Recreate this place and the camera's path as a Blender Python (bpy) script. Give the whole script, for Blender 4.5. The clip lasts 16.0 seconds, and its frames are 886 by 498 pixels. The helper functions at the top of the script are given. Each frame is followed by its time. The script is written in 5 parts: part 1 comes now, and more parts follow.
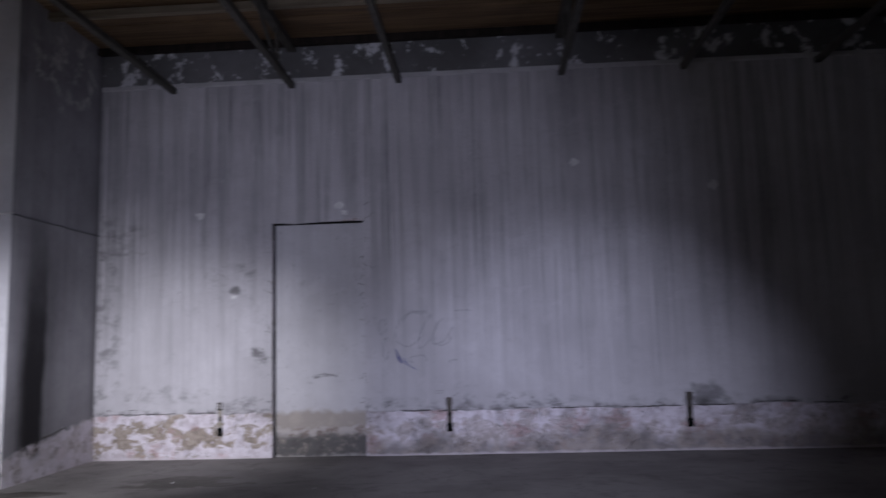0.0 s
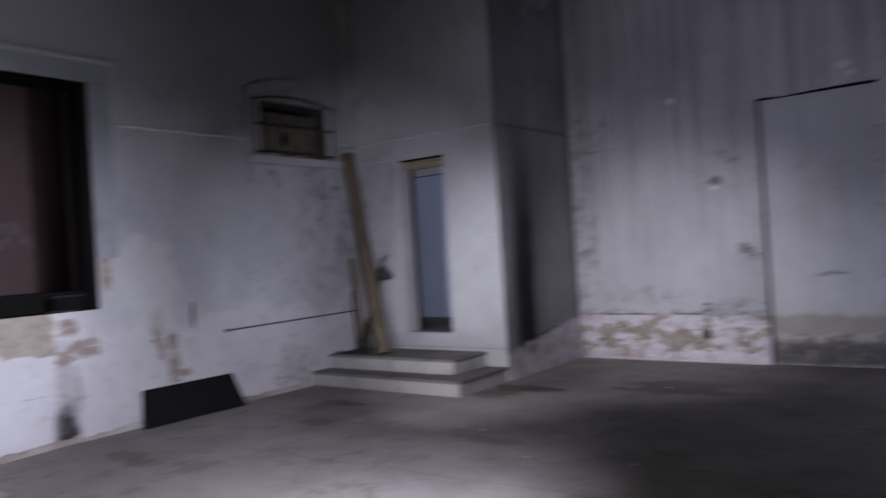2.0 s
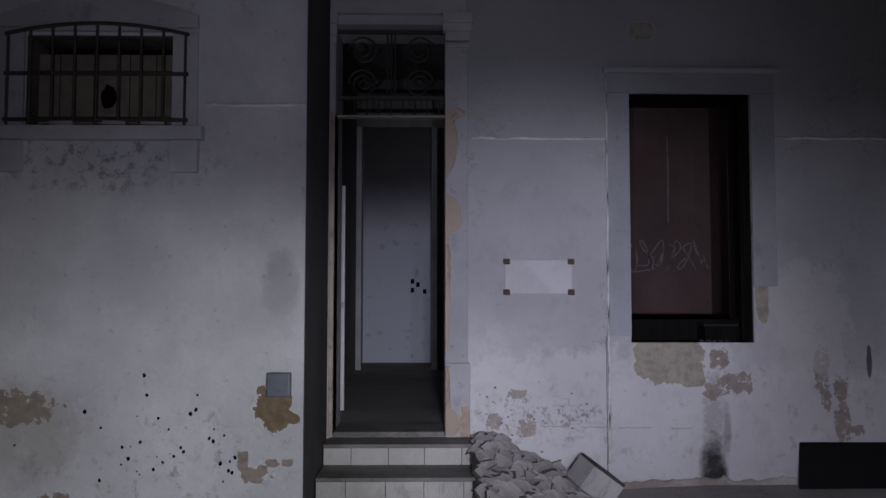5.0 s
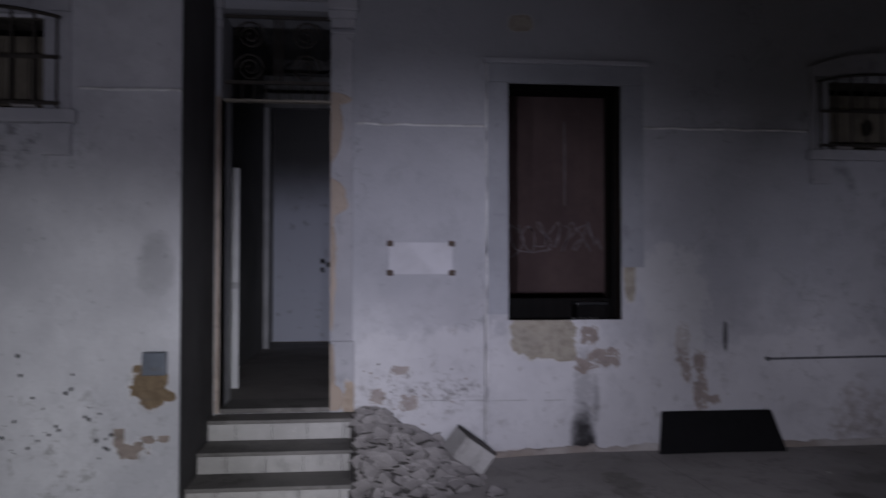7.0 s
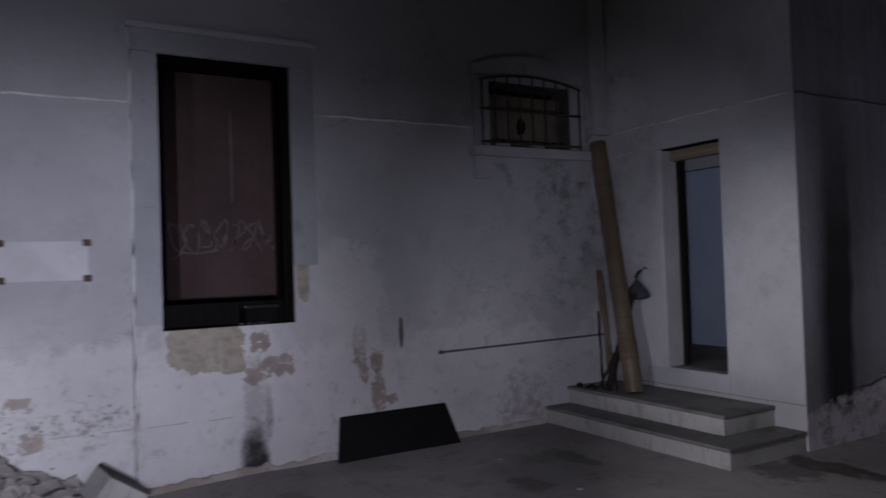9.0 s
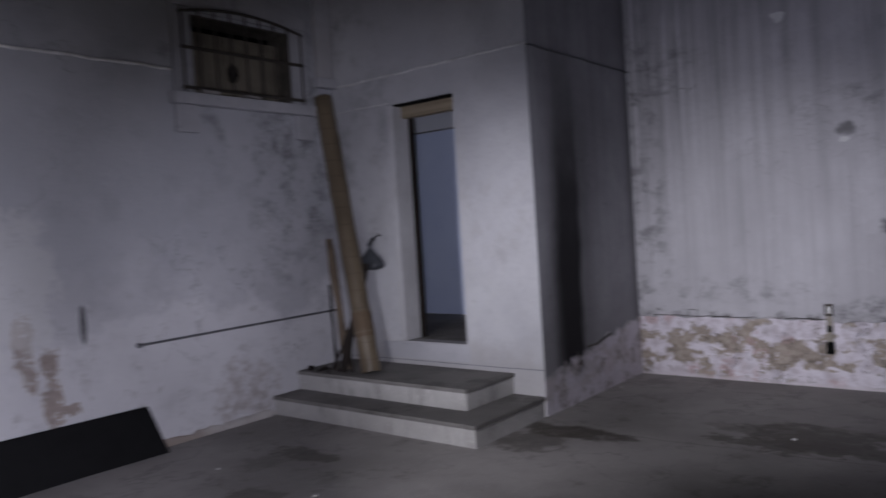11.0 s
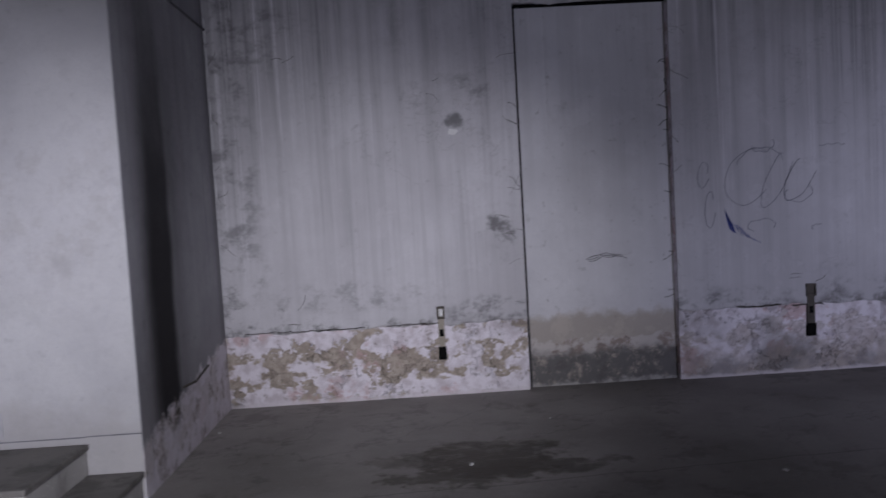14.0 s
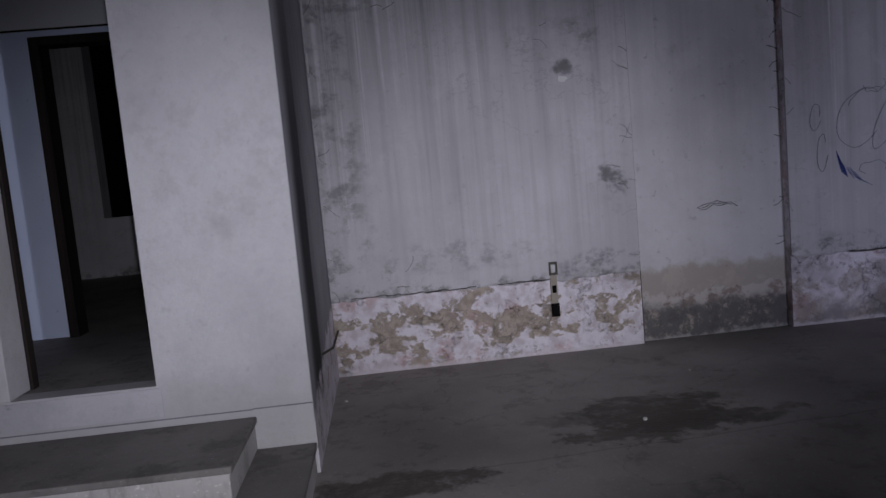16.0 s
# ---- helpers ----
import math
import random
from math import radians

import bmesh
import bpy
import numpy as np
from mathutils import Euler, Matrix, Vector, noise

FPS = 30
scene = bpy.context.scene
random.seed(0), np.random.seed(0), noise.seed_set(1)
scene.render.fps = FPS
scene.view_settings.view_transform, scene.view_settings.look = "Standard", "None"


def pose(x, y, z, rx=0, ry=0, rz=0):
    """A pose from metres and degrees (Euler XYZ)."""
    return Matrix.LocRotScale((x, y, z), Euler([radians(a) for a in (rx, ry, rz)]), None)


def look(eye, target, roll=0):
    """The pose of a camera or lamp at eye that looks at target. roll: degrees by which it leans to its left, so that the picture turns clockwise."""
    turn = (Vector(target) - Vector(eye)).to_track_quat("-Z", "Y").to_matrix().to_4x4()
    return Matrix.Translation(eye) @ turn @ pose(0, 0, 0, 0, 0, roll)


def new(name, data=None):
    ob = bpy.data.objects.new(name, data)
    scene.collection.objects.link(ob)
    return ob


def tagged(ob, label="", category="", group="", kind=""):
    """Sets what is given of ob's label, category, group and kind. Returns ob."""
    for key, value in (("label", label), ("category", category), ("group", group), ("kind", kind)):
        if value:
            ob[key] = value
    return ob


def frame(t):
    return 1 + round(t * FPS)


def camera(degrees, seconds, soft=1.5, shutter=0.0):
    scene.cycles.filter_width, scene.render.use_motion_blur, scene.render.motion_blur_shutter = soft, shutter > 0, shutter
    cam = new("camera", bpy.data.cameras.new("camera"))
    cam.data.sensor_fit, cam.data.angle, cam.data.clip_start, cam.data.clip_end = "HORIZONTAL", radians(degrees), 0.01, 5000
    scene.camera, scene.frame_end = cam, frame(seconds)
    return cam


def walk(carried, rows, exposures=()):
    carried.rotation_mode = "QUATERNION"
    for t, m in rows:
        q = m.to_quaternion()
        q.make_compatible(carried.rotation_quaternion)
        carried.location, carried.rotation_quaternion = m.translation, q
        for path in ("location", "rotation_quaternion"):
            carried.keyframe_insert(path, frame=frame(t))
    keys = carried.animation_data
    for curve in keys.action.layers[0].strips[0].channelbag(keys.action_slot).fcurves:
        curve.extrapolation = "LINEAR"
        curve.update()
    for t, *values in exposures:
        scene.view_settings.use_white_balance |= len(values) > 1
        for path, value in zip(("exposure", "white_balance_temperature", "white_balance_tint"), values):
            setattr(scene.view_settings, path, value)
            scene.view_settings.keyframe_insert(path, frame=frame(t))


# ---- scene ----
cam = camera(61.8, 16.0, 1.5, 0.8)
PATH = [
    (0, (0.373, 0.413, 1.307), (0.251, 2.395, 1.549), -1.6),
    (0.5, (0.128, 0.541, 1.249), (-0.156, 2.506, 1.49), -1.2),
    (1, (0.027, 0.673, 1.215), (-0.527, 2.586, 1.389), -1.6),
    (1.5, (-0.129, 0.799, 1.269), (-0.982, 2.607, 1.345), -2.9),
    (2, (-0.196, 0.995, 1.375), (-1.411, 2.583, 1.382), -3.6),
    (2.5, (-0.362, 1.12, 1.344), (-1.9, 2.397, 1.347), -3.3),
    (3, (-0.579, 1.194, 1.391), (-2.355, 2.113, 1.403), -2.2),
    (3.5, (-0.675, 1.392, 1.431), (-2.596, 1.949, 1.456), -1.2),
    (4, (-0.729, 1.624, 1.445), (-2.715, 1.837, 1.549), -0.7),
    (4.2, (-0.739, 1.664, 1.45), (-2.732, 1.754, 1.591), -0.5),
    (6.3, (-0.452, 1.864, 1.536), (-2.45, 1.878, 1.63), 0.2),
    (6.5, (-0.435, 1.964, 1.525), (-2.432, 2.01, 1.609), 0.2),
    (7, (-0.42, 2.13, 1.507), (-2.409, 2.329, 1.554), -0.0),
    (7.5, (-0.525, 2.121, 1.459), (-2.47, 2.585, 1.502), -0.3),
    (8, (-0.715, 2.092, 1.487), (-2.579, 2.816, 1.531), -1.0),
    (8.2, (-0.766, 2.126, 1.495), (-2.599, 2.924, 1.536), -1.3),
    (10.3, (-1.348, 2.705, 1.398), (-2.838, 4.04, 1.396), -3.0),
    (10.5, (-1.423, 2.747, 1.422), (-2.851, 4.147, 1.396), -3.3),
    (11, (-1.549, 2.877, 1.41), (-2.807, 4.431, 1.35), -3.6),
    (11.5, (-1.719, 3.096, 1.397), (-2.751, 4.808, 1.327), -3.3),
    (12, (-1.897, 3.256, 1.407), (-2.618, 5.119, 1.301), -2.9),
    (12.5, (-2.153, 3.379, 1.401), (-2.57, 5.332, 1.284), -2.8),
    (13, (-2.345, 3.498, 1.395), (-2.532, 5.486, 1.275), -3.3),
    (13.5, (-2.639, 3.694, 1.369), (-2.66, 5.691, 1.263), -3.3),
    (14, (-2.944, 3.796, 1.35), (-2.879, 5.792, 1.236), -3.3),
    (14.5, (-3.279, 3.804, 1.362), (-3.205, 5.797, 1.213), -3.9),
    (15, (-3.51, 3.867, 1.333), (-3.463, 5.859, 1.157), -4.8),
    (15.5, (-3.749, 4.006, 1.339), (-3.659, 5.995, 1.142), -5.2),
    (16, (-3.942, 4.058, 1.321), (-3.789, 6.042, 1.116), -5.2),
]
walk(cam, [(t, look(eye, target, roll)) for t, eye, target, roll in PATH],
     exposures=[(0, 1.4), (0.5, 1.2), (1, 1.12), (1.5, 1.04), (2, 0.86), (2.5, 0.42), (3, 0.11), (3.5, -0.01), (4, -0.13), (6.5, -0.36), (7, -0.38), (7.5, -0.44), (8, -0.44),
                (10.5, 0.46), (11, 0.68), (11.5, 0.74), (12, 0.82), (13, 0.7), (13.5, 0.74), (14, 0.78), (14.5, 0.76), (15, 0.64), (16, 0.5)])


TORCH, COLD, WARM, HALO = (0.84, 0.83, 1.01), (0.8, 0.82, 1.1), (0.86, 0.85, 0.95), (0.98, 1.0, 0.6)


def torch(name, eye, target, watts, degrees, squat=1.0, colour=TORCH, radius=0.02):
    """A fixed spot lamp standing in for the carried torch at one stop."""
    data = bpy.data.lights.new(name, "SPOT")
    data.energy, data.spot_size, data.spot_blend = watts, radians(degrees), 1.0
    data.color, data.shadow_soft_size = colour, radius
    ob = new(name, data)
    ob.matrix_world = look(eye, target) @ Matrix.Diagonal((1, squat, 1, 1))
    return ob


# fixed spots, all on together, replace the single moving torch
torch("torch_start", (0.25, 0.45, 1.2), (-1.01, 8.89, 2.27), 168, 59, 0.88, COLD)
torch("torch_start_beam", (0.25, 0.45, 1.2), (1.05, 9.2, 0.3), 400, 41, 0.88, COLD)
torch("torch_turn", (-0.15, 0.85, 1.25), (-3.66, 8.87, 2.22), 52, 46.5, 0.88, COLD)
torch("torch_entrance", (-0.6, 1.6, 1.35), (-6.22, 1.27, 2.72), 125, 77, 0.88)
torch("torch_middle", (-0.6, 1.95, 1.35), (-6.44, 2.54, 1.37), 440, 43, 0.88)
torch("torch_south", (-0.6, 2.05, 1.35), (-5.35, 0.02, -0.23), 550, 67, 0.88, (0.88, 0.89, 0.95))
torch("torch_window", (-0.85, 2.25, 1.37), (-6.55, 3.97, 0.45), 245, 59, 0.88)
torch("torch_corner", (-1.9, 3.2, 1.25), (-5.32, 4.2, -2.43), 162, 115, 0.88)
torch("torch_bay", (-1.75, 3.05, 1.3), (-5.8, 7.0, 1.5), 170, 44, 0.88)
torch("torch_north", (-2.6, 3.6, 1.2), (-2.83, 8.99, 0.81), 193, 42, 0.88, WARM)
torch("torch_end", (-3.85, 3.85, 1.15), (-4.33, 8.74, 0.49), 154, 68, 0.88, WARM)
# broad greenish fill added for the torch's stray light
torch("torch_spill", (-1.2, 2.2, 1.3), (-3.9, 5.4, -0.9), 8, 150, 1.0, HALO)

night = bpy.data.worlds.new("night")
night.use_nodes = True
night.node_tree.nodes["Background"].inputs[0].default_value = (0.5, 0.6, 0.8, 1)
night.node_tree.nodes["Background"].inputs[1].default_value = 0.002
scene.world = night


# ---- materials ----
class Mat:
    """A small builder for one procedural material."""

    def __init__(self, name, rough=0.85, metal=0.0):
        self.m = bpy.data.materials.new(name)
        self.m.use_nodes = True
        self.t = self.m.node_tree
        self.b = self.t.nodes["Principled BSDF"]
        self.b.inputs["Roughness"].default_value = rough
        self.b.inputs["Metallic"].default_value = metal
        self.b.inputs["Specular IOR Level"].default_value = 0.3
        self.p = self.t.nodes.new("ShaderNodeTexCoord").outputs["Object"]
        s = self.node("ShaderNodeSeparateXYZ", self.p)
        self.x, self.y, self.z = s.outputs

    def node(self, kind, *ins, **props):
        n = self.t.nodes.new(kind)
        for k, v in props.items():
            if k == "operation":
                n.operation = v
            elif k == "blend":
                n.blend_type = v
        for i, v in enumerate(ins):
            if v is None:
                continue
            if isinstance(v, bpy.types.NodeSocket):
                self.t.links.new(v, n.inputs[i])
            else:
                n.inputs[i].default_value = v
        return n

    def math(self, op, a, b=None):
        return self.node("ShaderNodeMath", a, b, operation=op).outputs[0]

    def noise(self, scale, detail=4.0, stretch=(1, 1, 1), rough=0.55, shift=0.0):
        v = self.node("ShaderNodeMapping", self.p, (shift, shift * 0.7, shift * 1.3), None, stretch).outputs[0]
        n = self.node("ShaderNodeTexNoise", v)
        n.inputs["Scale"].default_value, n.inputs["Detail"].default_value, n.inputs["Roughness"].default_value = scale, detail, rough
        return n.outputs[0]

    def step(self, v, a, b):
        """0 at a, 1 at b, smooth between."""
        n = self.t.nodes.new("ShaderNodeMapRange")
        n.interpolation_type = "SMOOTHSTEP"
        self.t.links.new(v, n.inputs[0])
        lo, hi, flip = (a, b, False) if a < b else (b, a, True)
        n.inputs[1].default_value, n.inputs[2].default_value = lo, hi
        n.inputs[3].default_value, n.inputs[4].default_value = (1, 0) if flip else (0, 1)
        return n.outputs[0]

    def mix(self, f, a, b, blend="MIX"):
        n = self.t.nodes.new("ShaderNodeMix")
        n.data_type, n.blend_type = "RGBA", blend
        for i, v in ((0, f), (6, a), (7, b)):
            if isinstance(v, bpy.types.NodeSocket):
                self.t.links.new(v, n.inputs[i])
            elif i == 0:
                n.inputs[0].default_value = v
            else:
                n.inputs[i].default_value = (*v, 1)
        return n.outputs[2]

    def blob(self, u, v, cu, cv, ru, rv, rag=0.5, scale=6.0, edge=0.25, shift=0.0):
        """A ragged stain round (cu, cv): 1 inside, 0 outside."""
        du = self.math("DIVIDE", self.math("SUBTRACT", u, cu), ru)
        dv = self.math("DIVIDE", self.math("SUBTRACT", v, cv), rv)
        d = self.math("ADD", self.math("MULTIPLY", du, du), self.math("MULTIPLY", dv, dv))
        n = self.math("MULTIPLY", self.math("SUBTRACT", self.noise(scale, 8, rough=0.66, shift=shift), 0.5), rag * 4)
        return self.step(self.math("ADD", d, n), 1.0 + edge, 1.0 - edge)

    def islands(self, u, v, rows, rag=1.3, scale=9.0, edge=0.1, shift=0.0):
        """Several ragged islands (cu, cv, ru, rv) as one mask, with a thin rim as a second one."""
        f = None
        for cu, cv, ru, rv in rows:
            du = self.math("DIVIDE", self.math("SUBTRACT", u, cu), ru)
            dv = self.math("DIVIDE", self.math("SUBTRACT", v, cv), rv)
            d = self.math("SUBTRACT", 1.0, self.math("ADD", self.math("POWER", self.math("ABSOLUTE", du), 3.0), self.math("POWER", self.math("ABSOLUTE", dv), 3.0)))
            f = d if f is None else self.math("MAXIMUM", f, d)
        f = self.math("MAXIMUM", f, -4.0)
        f = self.math("ADD", f, self.math("MULTIPLY", self.math("SUBTRACT", self.noise(scale, 9, rough=0.66, shift=shift), 0.5), rag * 3))
        rim = self.step(self.math("ABSOLUTE", self.math("ADD", f, 0.12)), 0.16, 0.03)
        return self.step(f, -edge, edge), rim

    def bare(self, c, u, v, rows, tone, dark, rag=1.3, scale=9.0, shift=0.0, amount=1.0):
        """Bare render showing through the coat, with a pale broken rim."""
        m, rim = self.islands(u, v, rows, rag, scale, 0.08, shift)
        tex = self.mix(self.step(self.noise(16, 8, rough=0.7, shift=shift + 2), 0.38, 0.66), tone, dark)
        c = self.mix(self.math("MULTIPLY", rim, 0.4), c, (0.72, 0.7, 0.68))
        return self.mix(self.math("MULTIPLY", m, amount), c, tex)

    def bump(self, h, strength=0.3, dist=0.01):
        n = self.t.nodes.new("ShaderNodeBump")
        n.inputs["Strength"].default_value, n.inputs["Distance"].default_value = strength, dist
        self.t.links.new(h, n.inputs["Height"])
        self.t.links.new(n.outputs[0], self.b.inputs["Normal"])

    def colour(self, c):
        if isinstance(c, bpy.types.NodeSocket):
            self.t.links.new(c, self.b.inputs["Base Color"])
        else:
            self.b.inputs["Base Color"].default_value = (*c, 1)
        return self.m

    def gloss(self, r):
        self.t.links.new(r, self.b.inputs["Roughness"])


def plaster(name, light, dark, streak=0.0, spots=0.3, grime=(0.05, 0.05, 0.055), shift=0.0, extra=None, relief=0.35):
    """Old lime plaster: cloudy tone, runs of dirt, specks and chips."""
    k = Mat(name, 0.9)
    c = k.mix(k.step(k.noise(0.9, 6, shift=shift), 0.32, 0.68), light, dark)
    c = k.mix(k.math("MULTIPLY", k.step(k.noise(4.5, 6, shift=shift + 3), 0.5, 0.75), 0.35), c, dark)
    if streak:
        s = k.noise(8.0, 5, (1, 1, 0.03), 0.62, shift)
        s2 = k.noise(34.0, 4, (1, 1, 0.016), 0.6, shift + 1)
        s3 = k.noise(13.0, 6, (1, 1, 0.01), 0.7, shift + 7)
        fade = k.step(k.math("ADD", k.z, k.math("MULTIPLY", k.noise(1.2, 3), 1.2)), 0.9, 3.2)
        reach = k.math("ADD", k.math("MULTIPLY", fade, 0.8), 0.2)
        w = k.math("MULTIPLY", k.math("ADD", k.math("MULTIPLY", k.step(s, 0.4, 0.7), 0.75), k.math("MULTIPLY", k.math("MULTIPLY", k.step(s2, 0.46, 0.64), k.step(k.noise(1.1, 4, (1, 1, 0.6), 0.6, shift + 13), 0.4, 0.62)), 0.6)), streak)
        c = k.mix(k.math("MULTIPLY", w, reach), c, grime)
        pale = k.math("MULTIPLY", k.math("MULTIPLY", k.step(s3, 0.58, 0.67), k.step(k.noise(1.3, 4, (1, 1, 0.5), 0.6, shift + 11), 0.42, 0.6)), reach)
        c = k.mix(k.math("MULTIPLY", pale, min(0.75, streak * 1.6)), c, tuple(min(0.8, v * 1.25) for v in light))
    c = k.mix(k.math("MULTIPLY", k.step(k.noise(17, 5, shift=shift + 5), 0.63, 0.72), spots), c, grime)
    c = k.mix(k.math("MULTIPLY", k.step(k.noise(2.2, 8, rough=0.7, shift=shift + 9), 0.6, 0.7), spots), c, grime)
    c = k.mix(k.math("MULTIPLY", k.step(k.noise(11, 8, rough=0.75, shift=shift + 21), 0.48, 0.66), 0.3), c, dark)
    c = k.mix(k.math("MULTIPLY", k.step(k.noise(75, 4, rough=0.7, shift=shift), 0.45, 0.7), 0.22), c, dark)
    flake = k.step(k.noise(3.0, 9, rough=0.72, shift=shift + 27), 0.57, 0.585)
    c = k.mix(k.math("MULTIPLY", flake, 0.1), c, tuple(min(0.8, v * 1.25) for v in light))
    if extra:
        c = extra(k, c)
    h = k.math("ADD", k.noise(30, 6, rough=0.65), k.math("ADD", k.math("MULTIPLY", k.noise(3.5, 5), 2.0), k.math("MULTIPLY", flake, 0.6)))
    k.bump(h, relief, 0.012)
    return k.colour(c)


def west_marks(k, c):
    soot, rust = (0.02, 0.019, 0.02), (0.26, 0.2, 0.17)
    # greying with height paints the torch's falloff into the wall
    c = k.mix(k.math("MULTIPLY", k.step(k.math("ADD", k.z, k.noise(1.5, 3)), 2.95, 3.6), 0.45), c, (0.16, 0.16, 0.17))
    # greyer upper and whiter lower coat, with some torch falloff in the tones
    coat_line = k.math("ADD", k.z, k.math("MULTIPLY", k.math("SUBTRACT", k.noise(0.9, 8, rough=0.7, shift=30), 0.5), 1.9))
    c = k.mix(k.math("MULTIPLY", k.step(coat_line, 1.0, 1.7), 0.6), c, (0.42, 0.43, 0.47))
    c = k.mix(k.math("MULTIPLY", k.step(coat_line, 0.95, 0.8), 0.45), c, (0.72, 0.71, 0.73))
    crumb = k.step(k.noise(6, 9, rough=0.8, shift=14), 0.57, 0.62)
    c = k.mix(k.math("MULTIPLY", k.math("MULTIPLY", crumb, k.step(coat_line, 1.2, 0.7)), 0.35), c, (0.25, 0.23, 0.22))
    run = k.noise(16, 4, (1, 1, 0.12), shift=3)
    smut = k.math("MAXIMUM", k.blob(k.y, k.z, 3.87, -0.02, 0.1, 0.36, 0.6, 6, 0.7), k.math("MULTIPLY", k.blob(k.y, k.z, 3.98, 0.4, 0.03, 0.18, 1.0, 14, 0.8), 0.4))
    smut = k.math("MAXIMUM", smut, k.math("MULTIPLY", k.blob(k.y, k.z, 3.88, 0.5, 0.07, 0.3, 1.6, 18, 0.9), 0.3))
    c = k.mix(k.math("MULTIPLY", k.math("MULTIPLY", smut, k.step(run, 0.1, 0.42)), 0.97), c, soot)
    c = k.mix(k.math("MULTIPLY", k.math("MULTIPLY", k.blob(k.y, k.z, 6.9, 2.0, 0.42, 0.9, 0.8, 3, 0.9), k.step(k.noise(5, 9, rough=0.8), 0.45, 0.62)), 0.7), c, (0.12, 0.12, 0.12))
    c = k.mix(k.math("MULTIPLY", k.math("MULTIPLY", k.blob(k.y, k.z, 2.45, 0.5, 0.5, 0.2, 0.8, 5, 0.8), k.step(k.noise(12, 8, rough=0.8), 0.54, 0.62)), 0.7), c, (0.17, 0.15, 0.14))
    c = k.bare(c, k.y, k.z, ((3.55, 0.93, 0.27, 0.17), (3.4, 0.97, 0.13, 0.12), (3.72, 0.82, 0.1, 0.09), (3.36, 3.5, 0.1, 0.07), (4.27, 1.5, 0.05, 0.28), (4.25, 2.0, 0.045, 0.2)), (0.42, 0.385, 0.325), (0.3, 0.27, 0.225), 0.9, 13, 3)
    c = k.bare(c, k.y, k.z, ((3.93, 0.95, 0.07, 0.08), (4.05, 0.76, 0.13, 0.08), (3.87, 0.7, 0.06, 0.06), (4.72, 0.86, 0.06, 0.16), (4.75, 0.66, 0.04, 0.1), (4.87, 0.72, 0.055, 0.08), (4.87, 0.47, 0.06, 0.14),
                            (4.98, 0.4, 0.05, 0.04)), (0.33, 0.27, 0.235), (0.22, 0.17, 0.145), 2.8, 20, 5, 0.85)
    c = k.bare(c, k.y, k.z, ((2.37, 0.68, 0.07, 0.035), (2.45, 0.42, 0.07, 0.06), (2.2, 0.47, 0.06, 0.06)), (0.34, 0.28, 0.245), (0.25, 0.2, 0.175), 2.6, 26, 15, 0.75)
    c = k.mix(k.math("MULTIPLY", k.math("MULTIPLY", k.blob(k.y, k.z, 6.3, 0.16, 0.26, 0.32, 1.3, 9, 0.8), k.step(k.noise(14, 8, rough=0.75, shift=8), 0.38, 0.6)), 0.6), c, (0.26, 0.21, 0.185))
    soil = k.step(k.noise(3.4, 9, rough=0.74, shift=51), 0.5, 0.66)
    c = k.mix(k.math("MULTIPLY", k.math("MULTIPLY", k.blob(k.y, k.z, 6.5, 2.75, 0.8, 0.62, 0.9, 3, 0.9), soil), 0.6), c, (0.13, 0.13, 0.135))
    c = k.mix(k.math("MULTIPLY", k.math("MULTIPLY", k.blob(k.y, k.z, 2.75, 0.52, 0.35, 0.07, 1.0, 7, 0.9), k.step(k.noise(22, 5, rough=0.7, shift=5), 0.5, 0.58)), 0.65), c, (0.14, 0.13, 0.13))
    c = k.mix(k.math("MULTIPLY", soil, 0.16), c, (0.2, 0.2, 0.21))
    flaw = k.math("ABSOLUTE", k.math("SUBTRACT", k.noise(1.1, 8, rough=0.62, shift=71), 0.5))
    c = k.mix(k.math("MULTIPLY", k.math("MULTIPLY", k.step(flaw, 0.005, 0.001), k.step(k.noise(0.8, 3, shift=15), 0.48, 0.6)), 0.4), c, (0.12, 0.12, 0.12))
    c = k.mix(k.math("MULTIPLY", k.blob(k.y, k.z, 5.09, 0.92, 0.022, 0.13, 0.3, 9), 0.8), c, soot)
    c = k.mix(k.math("MULTIPLY", k.blob(k.y, k.z, 4.65, 1.2, 0.28, 0.5, 1.0, 5), 0.5), c, (0.62, 0.62, 0.62))
    c = k.mix(k.math("MULTIPLY", k.step(k.math("ADD", k.z, k.math("MULTIPLY", k.noise(4, 4), 0.12)), 0.1, 0.07), 0.55), c, (0.42, 0.37, 0.33))
    return c


